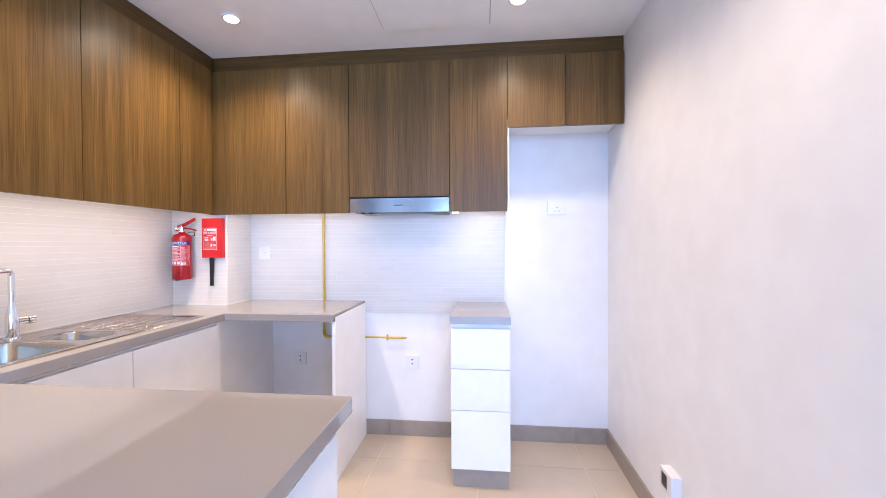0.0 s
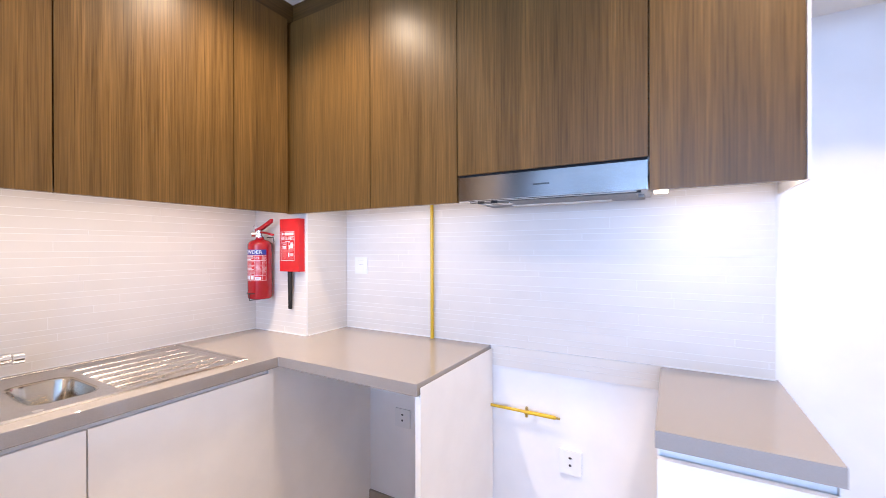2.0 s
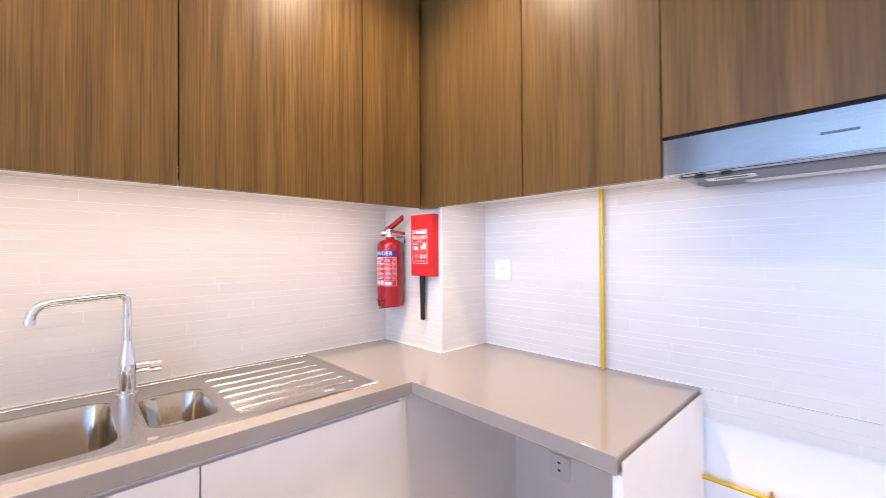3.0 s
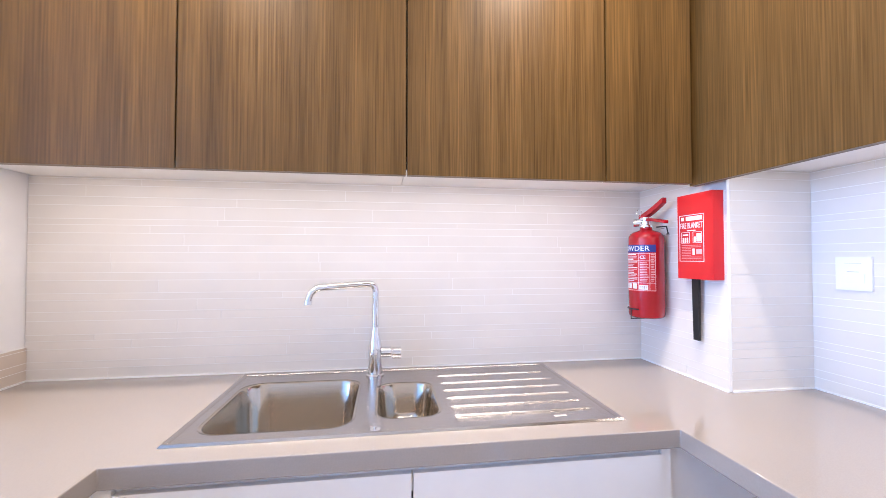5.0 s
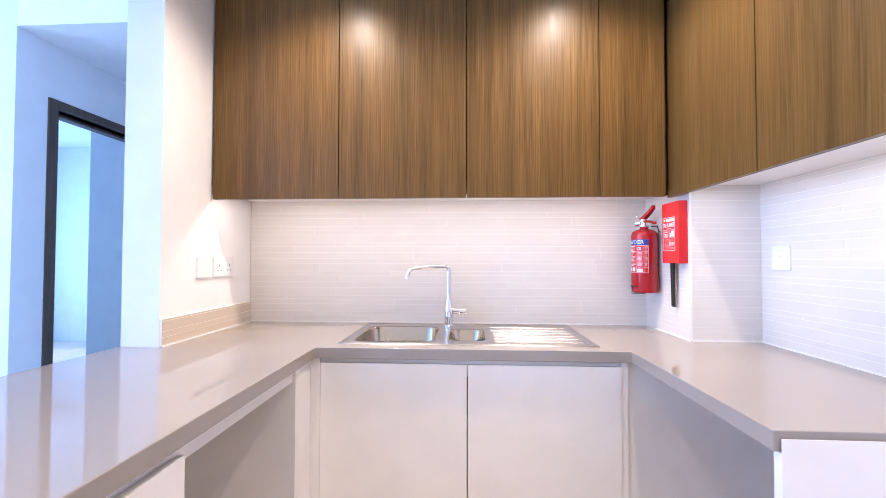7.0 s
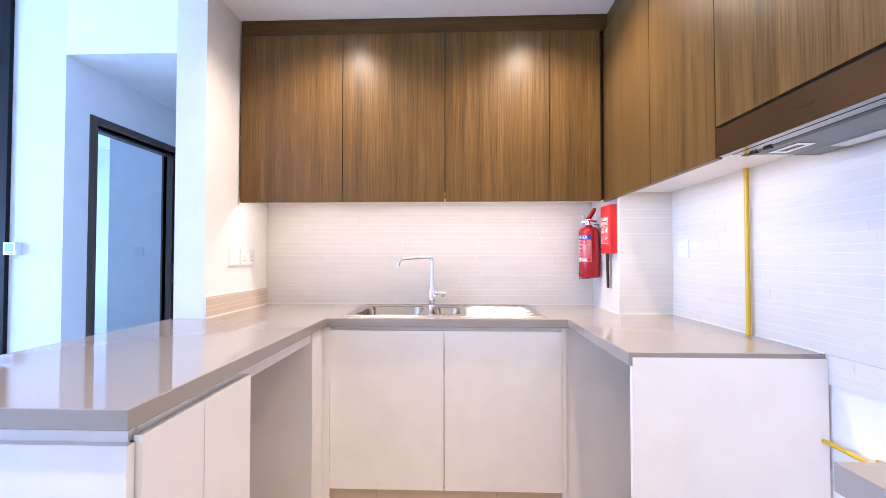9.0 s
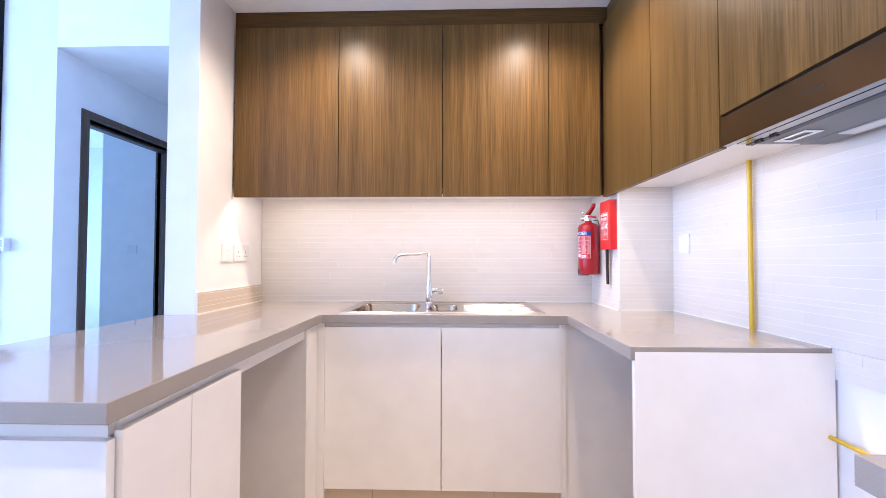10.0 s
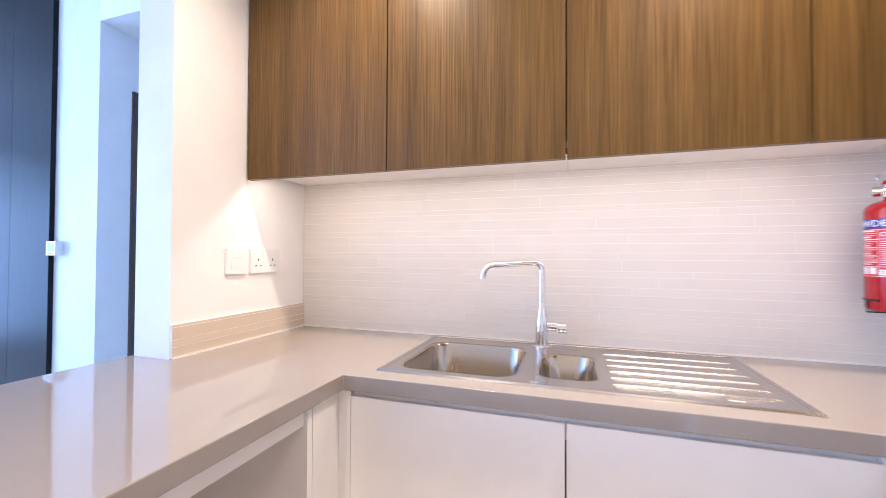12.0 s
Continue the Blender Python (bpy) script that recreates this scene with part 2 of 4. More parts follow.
def lettering(text, size, m):
    """A bmesh of flat letters, laid out centred and placed by the pose m."""
    cu = bpy.data.curves.new("letters", "FONT")
    cu.body, cu.size, cu.align_x, cu.align_y, cu.extrude, cu.resolution_u = text, size, "CENTER", "CENTER", 0.0003, 2
    tmp = new("letters", cu)
    me = bpy.data.meshes.new_from_object(tmp.evaluated_get(bpy.context.evaluated_depsgraph_get()))
    bpy.data.objects.remove(tmp)
    bm = bmesh.new()
    bm.from_mesh(me)
    bpy.data.meshes.remove(me)
    if m:
        bmesh.ops.transform(bm, matrix=m, verts=bm.verts)
    return bm


# ---- the structure ----
XW, XE, YN = -1.897, 0.862, 2.946      # kitchen walls
YS, XS = 0.741, -1.297                # partition's kitchen face and end
ZC, ZL = 2.43, 2.80                   # kitchen and living-room ceilings
XH, YH, ZH = -1.84, -0.48, 2.406      # living-room west wall, hall's south wall, hall ceiling


def wall(name, bm, label, m=PAINT):
    return solid(name, bm, m, label, "wall", "structure", smooth=False)


wall_north = wall("wall_north", box((XW - 0.15, XE + 0.15, YN, YN + 0.15, -0.1, 2.95)), "white painted kitchen wall behind the hood and cabinets")
wall_west = wall("wall_west", box((XW - 0.15, XW, YS, YN, -0.1, 2.95)), "white painted kitchen wall behind the sink")
wall_east = wall("wall_east", box((XE, XE + 0.15, 0.60, YN, -0.1, 2.95), bevel=0.003), "plain white painted kitchen side wall")
wall_living_north = wall("wall_living_north", box((XE + 0.15, 4.0, 0.60, 0.75, -0.1, 2.95)), "plain white living-room wall")
wall_living_east = wall("wall_living_east", box((4.0, 4.15, -5.0, 0.75, -0.1, 2.95)), "plain white living-room side wall")
wall_partition = wall("wall_partition", box((-4.4, XS, 0.60, YS, -0.1, ZC), bevel=0.003), "white painted partition wall ending at the peninsula")
wall_hall = wall("wall_hall", cells([-4.4, -2.85, -2.05, XH], [-0.1, 2.05, 2.95], YH - 0.15, YH, lambda x, z: -2.85 < x < -2.05 and z < 2.05, axis="y"),
                 "white painted hall wall with a doorway")
wall_living = wall("wall_living", box((XH - 0.15, XH, -5.0, YH - 0.15, -0.1, 2.95)), "white painted living-room wall beside dark panelling")
wall_hall_end = wall("wall_hall_end", box((-4.55, -4.4, YH - 0.15, YS, -0.1, 2.95)), "plain white wall at the end of the hall")
wall_closet = wall("wall_closet", box((-5.5, -3.27, -1.486, YH - 0.15, -0.1, 2.95), bevel=0.003), "white boxed-out wall just inside the bedroom")
wall_bedroom_west = wall("wall_bedroom_west", box((-5.65, -5.5, -4.75, -1.486, -0.1, 2.95)), "far white bedroom wall")
wall_south = wall("wall_south", cells([XH - 0.15, -1.3, 3.7, 4.15], [-0.1, 0.0, 2.5, 2.95], -5.15, -5.0, lambda x, z: -1.3 < x < 3.7 and 0 < z < 2.5, axis="y"),
                  "white living-room wall with a wide glazed opening")
wall_bedroom = wall("wall_bedroom", cells([-5.65, -4.8, -3.0, XH - 0.15], [-0.1, 0.5, 2.3, 2.95], -4.75, -4.6, lambda x, z: -4.8 < x < -3.0 and 0.5 < z < 2.3, axis="y"),
                    "white bedroom wall with a window opening")
column = solid("column", box((XW, -1.527, 2.684, YN, 0.0, ZC)), PAINT, "square boxed column in the kitchen corner", "column", "structure", smooth=False)

solid("ceiling_kitchen", box((XW, XE, 0.60, YN, ZC, 2.95)), CEIL, "smooth white kitchen ceiling", "ceiling", "structure", smooth=False)
solid("ceiling_living", box((XH, 4.0, -5.0, 0.60, ZL, 2.95)), CEIL, "smooth white living-room ceiling", "ceiling", "structure", smooth=False)
solid("ceiling_hall", box((-4.4, XH, YH, 0.60, ZH, 2.95)), CEIL, "lowered white hall ceiling", "ceiling", "structure", smooth=False)
solid("ceiling_bedroom", box((-5.5, XH - 0.15, -4.6, YH - 0.15, 2.85, 2.95)), CEIL, "white bedroom ceiling", "ceiling", "structure", smooth=False)
def no_floor(x, y):
    return y > 0.68 and not XW < x < XE or y < -4.68 and x < XH - 0.1 or x < -4.4 and y > -1.0


floor = solid("floor", cells([-5.6, -4.45, XW, XH - 0.08, XE, 4.05], [-5.05, -4.68, -1.0, 0.68, YN], -0.1, -0.0015, no_floor), FGROUT, "beige porcelain tiled floor with pale joints", "floor", "structure", smooth=False)


def window(name, x0, x1, y, z0, z1, panes, label):
    w = thing(name, ((x0 + x1) / 2, y, z0), label, "window")
    w["kind"] = "structure"
    f = 0.05
    part("window_frame", cells([x0, x0 + f, x1 - f, x1], [z0, z0 + f, z1 - f, z1], y - 0.03, y + 0.03, lambda x, z: x0 + f < x < x1 - f and z0 + f < z < z1 - f, 0.003, "y"), ALU, w)
    step = (x1 - x0 - 2 * f) / panes
    for i in range(panes):
        a = x0 + f + i * step
        g = part("pane", box((a + 0.02, a + step - 0.02, y - 0.004, y + 0.004, z0 + f, z1 - f)), GLASS, w, smooth=False)
        g.visible_shadow = False
        if i:
            part("mullion", box((a - 0.02, a + 0.02, y - 0.025, y + 0.025, z0 + f, z1 - f), bevel=0.003), ALU, w)


window("window_1", -1.3, 3.7, -5.08, 0.0, 2.5, 5, "wide dark-framed balcony glazing with daylight behind")
window("window_2", -4.8, -3.0, -4.68, 0.5, 2.3, 2, "dark-framed bedroom window with daylight behind")

# hall door frame, open
door_1 = thing("door_1", (-2.45, YH, 0), "dark wood door frame standing open onto a daylit room", "door")
door_1["kind"] = "structure"
FR = 0.05
part("jamb", box((-2.05, -2.05 + FR, YH - 0.165, YH + 0.012, 0, 2.10), bevel=0.003), WOODD, door_1)
part("jamb", box((-2.85 - FR, -2.85, YH - 0.165, YH + 0.012, 0, 2.10), bevel=0.003), WOODD, door_1)
part("head", box((-2.85, -2.05, YH - 0.165, YH + 0.012, 2.05, 2.10), bevel=0.003), WOODD, door_1)
part("door_stop", box((-2.85, -2.835, YH - 0.11, YH - 0.06, 0, 2.035), bevel=0.002), WOODD, door_1)
part("door_stop", box((-2.835, -2.065, YH - 0.11, YH - 0.06, 2.035, 2.05), bevel=0.002), WOODD, door_1)
part("strike_plate", box((-2.851, -2.848, YH - 0.058, YH - 0.03, 0.96, 1.12), bevel=0.001), STEEL, door_1, "small steel strike plate")

# dark full-height panelling on the living-room wall
panel = thing("wall_panel", (XH, -1.35, 0), "full-height dark-stained wood wall panelling", "wall panel")
panel["kind"] = "structure"
part("backing", box((XH, XH + 0.012, -1.84, -0.812, 0.0, ZL)), PANELW, panel)
for i in range(3):
    y = -0.812 - 0.342 * (i + 1)
    part("board", box((XH + 0.012, XH + 0.024, y + 0.002, y + 0.342, 0.0, ZL), bevel=0.002, seg=1), PANELW, panel)

# ---- kitchen: worktop and base units ----
ZW, TW = 0.90, 0.039                  # worktop's top and thickness
ZB = ZW - TW
SX0, SX1, SY0, SY1 = -1.862, -1.392, 1.350, 2.297   # sink
PX, PY0, PY1 = -0.237, 0.59, 1.289      # peninsula's end, back and front
NX, NY = -0.714, 2.381                # end and front of the return under the hood wall


def off_top(x, y):
    if SX0 + 0.02 < x < SX1 - 0.02 and SY0 + 0.02 < y < SY1 - 0.02:
        return True
    if y < YS and x < XS:
        return True
    if y < PY1:
        return False
    if x < -1.333:
        return x < -1.527 and y > 2.684
    return y < NY


solid("worktop", cells([XW, SX0 + 0.02, -1.527, SX1 - 0.02, -1.333, XS, NX, PX], [PY0, YS, PY1, SY0 + 0.02, SY1 - 0.02, NY, 2.684, YN],
                       ZB, ZW, lambda x, y: off_top(x, y) or (x > NX and y > PY1), bevel=0.0025), STONE,
      "polished taupe stone worktop running round the kitchen and peninsula", "worktop")
solid("worktop", box((-0.091, 0.22, 2.391, YN, ZB, ZW), bevel=0.0025), STONE, "short polished taupe stone worktop on the drawer unit", "worktop")

FT = 0.018                            # board thickness
# sink unit
su = thing("sink_cabinet", (-1.6, 1.83, 0), "white handleless two-door sink cabinet under the worktop", "cabinet")
part("body", box((XW, -1.394, 1.288, 2.376, 0.12, ZB - 0.22)), CARC, su)
part("recess_rail", box((-1.40, -1.364, 1.301, 2.353, ZB - 0.06, ZB)), LAM, su)
for a, b in ((1.302, 1.8228), (1.8268, 2.352)):
    part("door", box((-1.368, -1.35, a, b, 0.125, 0.842), bevel=0.0015), LAM, su)
part("filler", box((-1.374, -1.356, 2.3535, 2.376, 0.0, ZB), bevel=0.001), LAM, su)
part("side_panel", box((-1.388, -1.37, 2.377, YN, 0.0, ZB), bevel=0.001), LAM, su)
part("filler", box((-1.372, -1.3505, 1.263, 1.3005, 0.0, ZB), bevel=0.001), LAM, su)
kick = thing("plinth", (-1.4, 1.83, 0), "tan tiled plinth under the sink cabinet", "plinth")
for a, b in ((1.292, 1.515), (1.517, 2.06), (2.062, 2.383)):
    part("tile", box((-1.384, -1.374, a, b, 0.0, 0.118), bevel=0.001, seg=1), FLOORT, kick)

# peninsula unit
pu = thing("peninsula_cabinet", (-0.6, 0.95, 0), "white handleless peninsula cabinet with an empty appliance space", "cabinet")
part("end_panel", box((-0.285, -0.267, 0.63, 1.262, 0.0, 0.820), bevel=0.0015), LAM, pu)
part("recess_rail", box((-0.30, -0.283, 0.65, 1.25, 0.820, ZB)), LAM, pu)
part("recess_rail", box((-1.345, -0.30, 1.240, 1.2565, 0.812, ZB)), LAM, pu)
for a, b in ((-0.68, -0.4815), (-0.4785, -0.288)):
    part("door", box((a, b, 1.258, 1.275, 0.12, 0.832), bevel=0.0015), LAM, pu)
part("inner_panel", box((-0.70, -0.683, 0.65, 1.272, 0.0, 0.83), bevel=0.001), LAM, pu)
part("filler", box((-1.351, -1.243, 1.258, 1.266, 0.0, ZB), bevel=0.001), LAM, pu)
part("inner_panel", box((-1.241, -1.223, 0.752, 1.266, 0.0, ZB), bevel=0.001), LAM, pu)
part("inner_back", box((-1.222, -0.701, 0.752, 0.768, 0.0, ZB)), LAM, pu)
part("grommet", rod([(-1.156, 0.768, 0.472), (-1.156, 0.774, 0.472)], 0.021, 20), DARK, pu, "black cable grommet")
part("back_panel", box((XS + 0.001, -0.285, 0.612, 0.63, 0.0, ZB)), LAM, pu)
part("kick_board", box((-0.68, -0.30, 1.205, 1.22, 0.0, 0.115)), SKIRT, pu)

# return under the hood wall: an open appliance space closed by one panel
solid("end_panel", box((-0.7265, -0.7065, 2.391, YN - 0.009, 0.0, ZB - 0.001), (-0.7078, -0.7065, 2.391, YN - 0.009, ZB - 0.001, ZW - 0.013)), LAM, "white laminate end panel closing an empty appliance space", "panel")

# drawer unit
du = thing("drawer_unit", (0.065, 2.65, 0), "narrow white handleless three-drawer unit", "cabinet")
part("body", box((-0.083, 0.213, 2.425, YN, 0.10, 0.845)), CARC, du)
part("recess_rail", box((-0.083, 0.213, 2.42, 2.435, 0.828, ZB)), LAM, du)
part("side_panel", box((-0.087, -0.083, 2.41, YN, 0.10, ZB)), LAM, du)
part("side_panel", box((0.213, 0.217, 2.41, YN, 0.10, ZB)), LAM, du)
for a, b in ((0.103, 0.408), (0.432, 0.624), (0.648, 0.836)):
    part("drawer_front", box((-0.087, 0.217, 2.395, 2.413, a, b), bevel=0.0015), LAM, du)
for a, b in ((0.4105, 0.4315), (0.6265, 0.6475)):
    part("finger_rail", box((-0.087, 0.217, 2.401, 2.42, a, b), bevel=0.001), LAM, du)
part("kick_board", box((-0.078, 0.21, 2.415, 2.43, 0.0, 0.10)), SKIRT, du)

# ---- sink and tap ----
sink = thing("kitchen_sink", ((SX0 + SX1) / 2, (SY0 + SY1) / 2, ZW), "stainless steel one-and-a-half bowl sink with ribbed drainer", "sink")
B1, B2 = (-1.772, -1.437, 1.385, 1.704), (-1.722, -1.470, 1.750, 1.902)
ZR = ZW + 0.002
RI = 0.014


def rounded(x0, x1, y0, y1, r, n=7):
    out = []
    for cx, cy, a0 in ((x1 - r, y1 - r, 0), (x0 + r, y1 - r, 90), (x0 + r, y0 + r, 180), (x1 - r, y0 + r, 270)):
        out += [(cx + r * math.cos(radians(a0 + 90 * k / (n - 1))), cy + r * math.sin(radians(a0 + 90 * k / (n - 1)))) for k in range(n)]
    return out


def sink_top():
    bm = bmesh.new()
    ym = (B1[3] + B2[2]) / 2
    yr = B2[3] + 0.018
    for (hx0, hx1, hy0, hy1), (x0, x1, y0, y1) in ((B1, (SX0 + RI, SX1 - RI, SY0 + RI, ym)), (B2, (SX0 + RI, SX1 - RI, ym, yr))):
        loop = rounded(hx0, hx1, hy0, hy1, 0.055 if hy1 - hy0 > 0.2 else 0.045)
        n = len(loop) // 4
        inner = [bm.verts.new((x, y, ZR)) for x, y in loop]
        outer = []
        for k, (x, y) in enumerate(loop):
            q, i = divmod(k, n)
            cx, cy = ((x1, y1), (x0, y1), (x0, y0), (x1, y0))[q]
            mid = n // 2
            if i == mid:
                p = (cx, cy)
            elif (i < mid) == (q in (0, 2)):
                p = (cx, y)
            else:
                p = (x, cy)
            outer.append(bm.verts.new((*p, ZR)))
        m = len(loop)
        for k in range(m):
            bm.faces.new([inner[k], outer[k], outer[(k + 1) % m], inner[(k + 1) % m]])
    # drainer, sunk a little within its border
    xs = [SX0 + RI, SX0 + 0.030, SX0 + 0.040, SX1 - 0.045, SX1 - 0.035, SX1 - RI]
    ys = [yr, yr + 0.004, yr + 0.010, SY1 - 0.030, SY1 - 0.022, SY1 - RI]
    g = [[bm.verts.new((x, y, ZR - (0.003 if 2 <= i <= 3 and 2 <= j <= 3 else 0))) for j, y in enumerate(ys)] for i, x in enumerate(xs)]
    for i in range(5):
        for j in range(5):
            bm.faces.new([g[i][j], g[i + 1][j], g[i + 1][j + 1], g[i][j + 1]])
    # rolled outer rim
    ring = [(SX0 + RI, SX1 - RI, SY0 + RI, SY1 - RI, ZR), (SX0 + 0.0115, SX1 - 0.0115, SY0 + 0.0115, SY1 - 0.0115, ZR + 0.0025),
            (SX0 + 0.004, SX1 - 0.004, SY0 + 0.004, SY1 - 0.004, ZR + 0.003), (SX0, SX1, SY0, SY1, ZW + 0.0005)]
    loops = [[bm.verts.new((x, y, z)) for x, y in ((a, c), (b, c), (b, d), (a, d))] for a, b, c, d, z in ring]
    for a, b in zip(loops, loops[1:]):
        for k in range(4):
            bm.faces.new([a[k], a[(k + 1) % 4], b[(k + 1) % 4], b[k]])
    bmesh.ops.recalc_face_normals(bm, faces=bm.faces)
    return bm


def bowl(b, r, deep):
    bm = bmesh.new()
    rings = []
    for inset, z, rr in ((-0.002, 0.0005, r), (0.004, -0.003, r), (0.007, -0.012, r), (0.014, -deep + 0.035, r), (0.022, -deep + 0.012, r), (0.04, -deep, r * 0.8)):
        rings.append([bm.verts.new((x, y, ZR + z)) for x, y in rounded(b[0] + inset, b[1] - inset, b[2] + inset, b[3] - inset, rr)])
    m = len(rings[0])
    for a, c in zip(rings, rings[1:]):
        for k in range(m):
            bm.faces.new([a[k], c[k], c[(k + 1) % m], a[(k + 1) % m]])
    bm.faces.new(rings[-1])
    bmesh.ops.recalc_face_normals(bm, faces=bm.faces)
    for f in bm.faces:
        f.normal_flip()
    return bm


part("rim", sink_top(), STEEL, sink)
for b, r, deep in ((B1, 0.055, 0.175), (B2, 0.045, 0.11)):
    bowl_ob = part("bowl", bowl(b, r, deep), BOWL, sink)
    cx, cy = (b[0] + b[1]) / 2, (b[2] + b[3]) / 2
    part("drain", lathe([(0.036, 0.0), (0.038, 0.002), (0.030, 0.004), (0.022, 0.002), (0.004, 0.003)], cx, cy, ZR - deep + 0.0005, 24), CHROME, bowl_ob)


def ridge(x, y0, y1, w=0.0050, h=0.0024):
    """A pressed rib: a low rounded bar, steeper on its room side, dying away at both ends."""
    bm = bmesh.new()
    rows = []
    n = 16
    for i in range(n + 1):
        u = i / n
        y = y0 + (y1 - y0) * (u * u * (3 - 2 * u))
        k = min(1.0, 9 * u + 0.08, 9 * (1 - u) + 0.08)
        rows.append([bm.verts.new((x + w * q * (0.45 + 0.55 * k), y, ZR - 0.0045 + (0.0015 + h) * k * z))
                     for q, z in ((-1.2, 0), (-0.75, 0.45), (-0.2, 0.93), (0.2, 1.0), (0.55, 0.7), (0.8, 0))])
    for p, q in zip(rows, rows[1:]):
        for k in range(5):
            bm.faces.new([p[k], p[k + 1], q[k + 1], q[k]])
        bm.faces.new([p[5], p[0], q[0], q[5]])
    bm.faces.new(rows[0]), bm.faces.new(rows[-1][::-1])
    bmesh.ops.recalc_face_normals(bm, faces=bm.faces)
    return bm


for x in (-1.777, -1.708, -1.646, -1.586, -1.528, -1.472):
    part("rib", ridge(x, 1.924, 2.264), RIDGE, sink)
part("overflow", lathe([(0.011, 0), (0.011, 0.001), (0.007, 0.0015)], -1.418, 1.752, ZR, 18), CHROME, sink)
part("badge", box((-1.442, -1.430, 2.152, 2.180, ZR - 0.004, ZR - 0.0022), bevel=0.0005, seg=1), INK, sink, "small white maker's badge")

tap = thing("kitchen_tap", (-1.80, 1.742, ZR), "chrome swan-neck mixer tap at the sink", "tap")
part("tap_body", lathe([(0.026, 0.0), (0.026, 0.004), (0.021, 0.007), (0.021, 0.075), (0.0195, 0.092), (0.013, 0.125), (0.0105, 0.145), (0.0105, 0.15)], -1.80, 1.742, ZR, 28), CHROME, tap)
TX, TY = -1.752, 1.560                # the spout's tip
neck = [(-1.80, 1.742, ZR + 0.145)] + bend(((-1.80, 1.742, 0.95), (-1.80, 1.742, 1.180)), (TX, TY, 1.170), 0.026) + \
    bend(((-1.80, 1.742, 1.180), (TX, TY, 1.170)), (TX + 0.002, TY - 0.008, 1.10), 0.035) + [(TX + 0.001, TY - 0.005, 1.134)]
part("spout", rod(neck, 0.0105, 16), CHROME, tap)
part("aerator", rod([(TX + 0.001, TY - 0.005, 1.135), (TX + 0.0015, TY - 0.006, 1.124)], 0.0115, 16), CHROME, tap)
lever = part("lever", rod([(-1.80, 1.760, 0.972), (-1.80, 1.790, 0.972)], 0.016, 20), CHROME, tap)
part("knob", rod([(-1.80, 1.793, 0.969), (-1.80, 1.819, 0.969)], 0.0175, 20), CHROME, lever)

# ---- wall cabinets ----
WX, NYF = -1.563, 2.638                # door faces of the two runs
ZU, ZT = 1.463, 2.338                 # bottom and top of the doors
ZD = ZU + 0.034                       # underside boards


def wall_unit(side, spans, z0, label, low=None):
    """A wall cabinet: carcass coloured near-black to paint the shade in the door seams, white underside board and
    veneered doors, along the west (w) or north (n) wall.
    """
    a, b = spans[0][0], spans[-1][1]
    if side == "w":
        at, body = (-1.73, (a + b) / 2, z0), (XW, WX - 0.022, a + 0.001, b - 0.001)
    else:
        at, body = ((a + b) / 2, 2.8, z0), (a + 0.001, b - 0.001, NYF + 0.022, YN)
    u = thing("wall_cabinet", at, label, "cabinet", "veneered wall cabinets")
    part("body", box((*body, z0 + 0.053, ZT)), PANELW, u)
    part("underside", box((*body, z0 + 0.034, z0 + 0.052)), LAM, u, "white underside board")
    # added strip, out of sight, keeps the LED glow from leaking through door gaps
    if not low and z0 == ZU:
        back = (WX - 0.0245, WX - 0.0205, a, b) if side == "w" else (a, b, NYF + 0.0205, NYF + 0.0245)
        part("light_rail", box((*back, ZU + 0.017, ZU + 0.033)), WOODD, u, "unseen strip added behind the doors to stop light leaks")
    for s, e in spans:
        bottom = low if low else z0
        r = (WX - 0.02, WX, s + 0.002, e - 0.002) if side == "w" else (s + 0.002, e - 0.002, NYF, NYF + 0.02)
        part("door", box((*r, bottom, ZT), bevel=0.0012), WOOD, u)
    return u


wall_unit("w", ((YS + 0.012, 1.292), (1.292, 1.823)), ZU, "two-door brown veneered wall cabinet above the sink")
wall_unit("w", ((1.823, 2.356), (2.356, 2.613)), ZU, "brown veneered corner wall cabinet with a narrow door")
wall_unit("n", ((-1.606, -1.106), (-1.106, -0.712)), ZU, "two-door brown veneered wall cabinet beside the hood")
wall_unit("n", ((-0.712, -0.113),), 1.51, "wide brown veneered cabinet housing the extractor hood", low=1.556)
narrow = wall_unit("n", ((-0.113, 0.219),), ZU, "narrow brown veneered wall cabinet beside the hood")
wall_unit("n", ((0.219, 0.543), (0.543, XE - 0.004)), 1.939, "short two-door brown veneered cabinet over the fridge space")
# dark colour here paints the shaded gap where the two door runs meet
solid("corner_filler", box((-1.628, -1.61, 2.614, NYF + 0.02, ZU + 0.012, ZT), bevel=0.001), WOODD, "recessed filler, dark brown for the shade in the cabinet corner gap", "trim")
solid("corner_board", box((XW, -1.63, 2.614, 2.689, ZD, ZD + 0.018)), LAM, "white underside board in the cabinet corner", "panel")
part("side_board", box((0.2205, 0.2265, NYF + 0.004, YN, ZU, 1.938), bevel=0.001), LAM, narrow, "white side board")
# filler boards set back above the doors, shade painted in by the darker WOODH
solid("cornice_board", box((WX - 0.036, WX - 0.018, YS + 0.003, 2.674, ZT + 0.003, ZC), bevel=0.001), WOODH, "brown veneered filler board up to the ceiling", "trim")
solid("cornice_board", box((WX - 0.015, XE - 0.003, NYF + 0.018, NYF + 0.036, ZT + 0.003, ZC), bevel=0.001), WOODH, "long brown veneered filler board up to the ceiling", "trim")


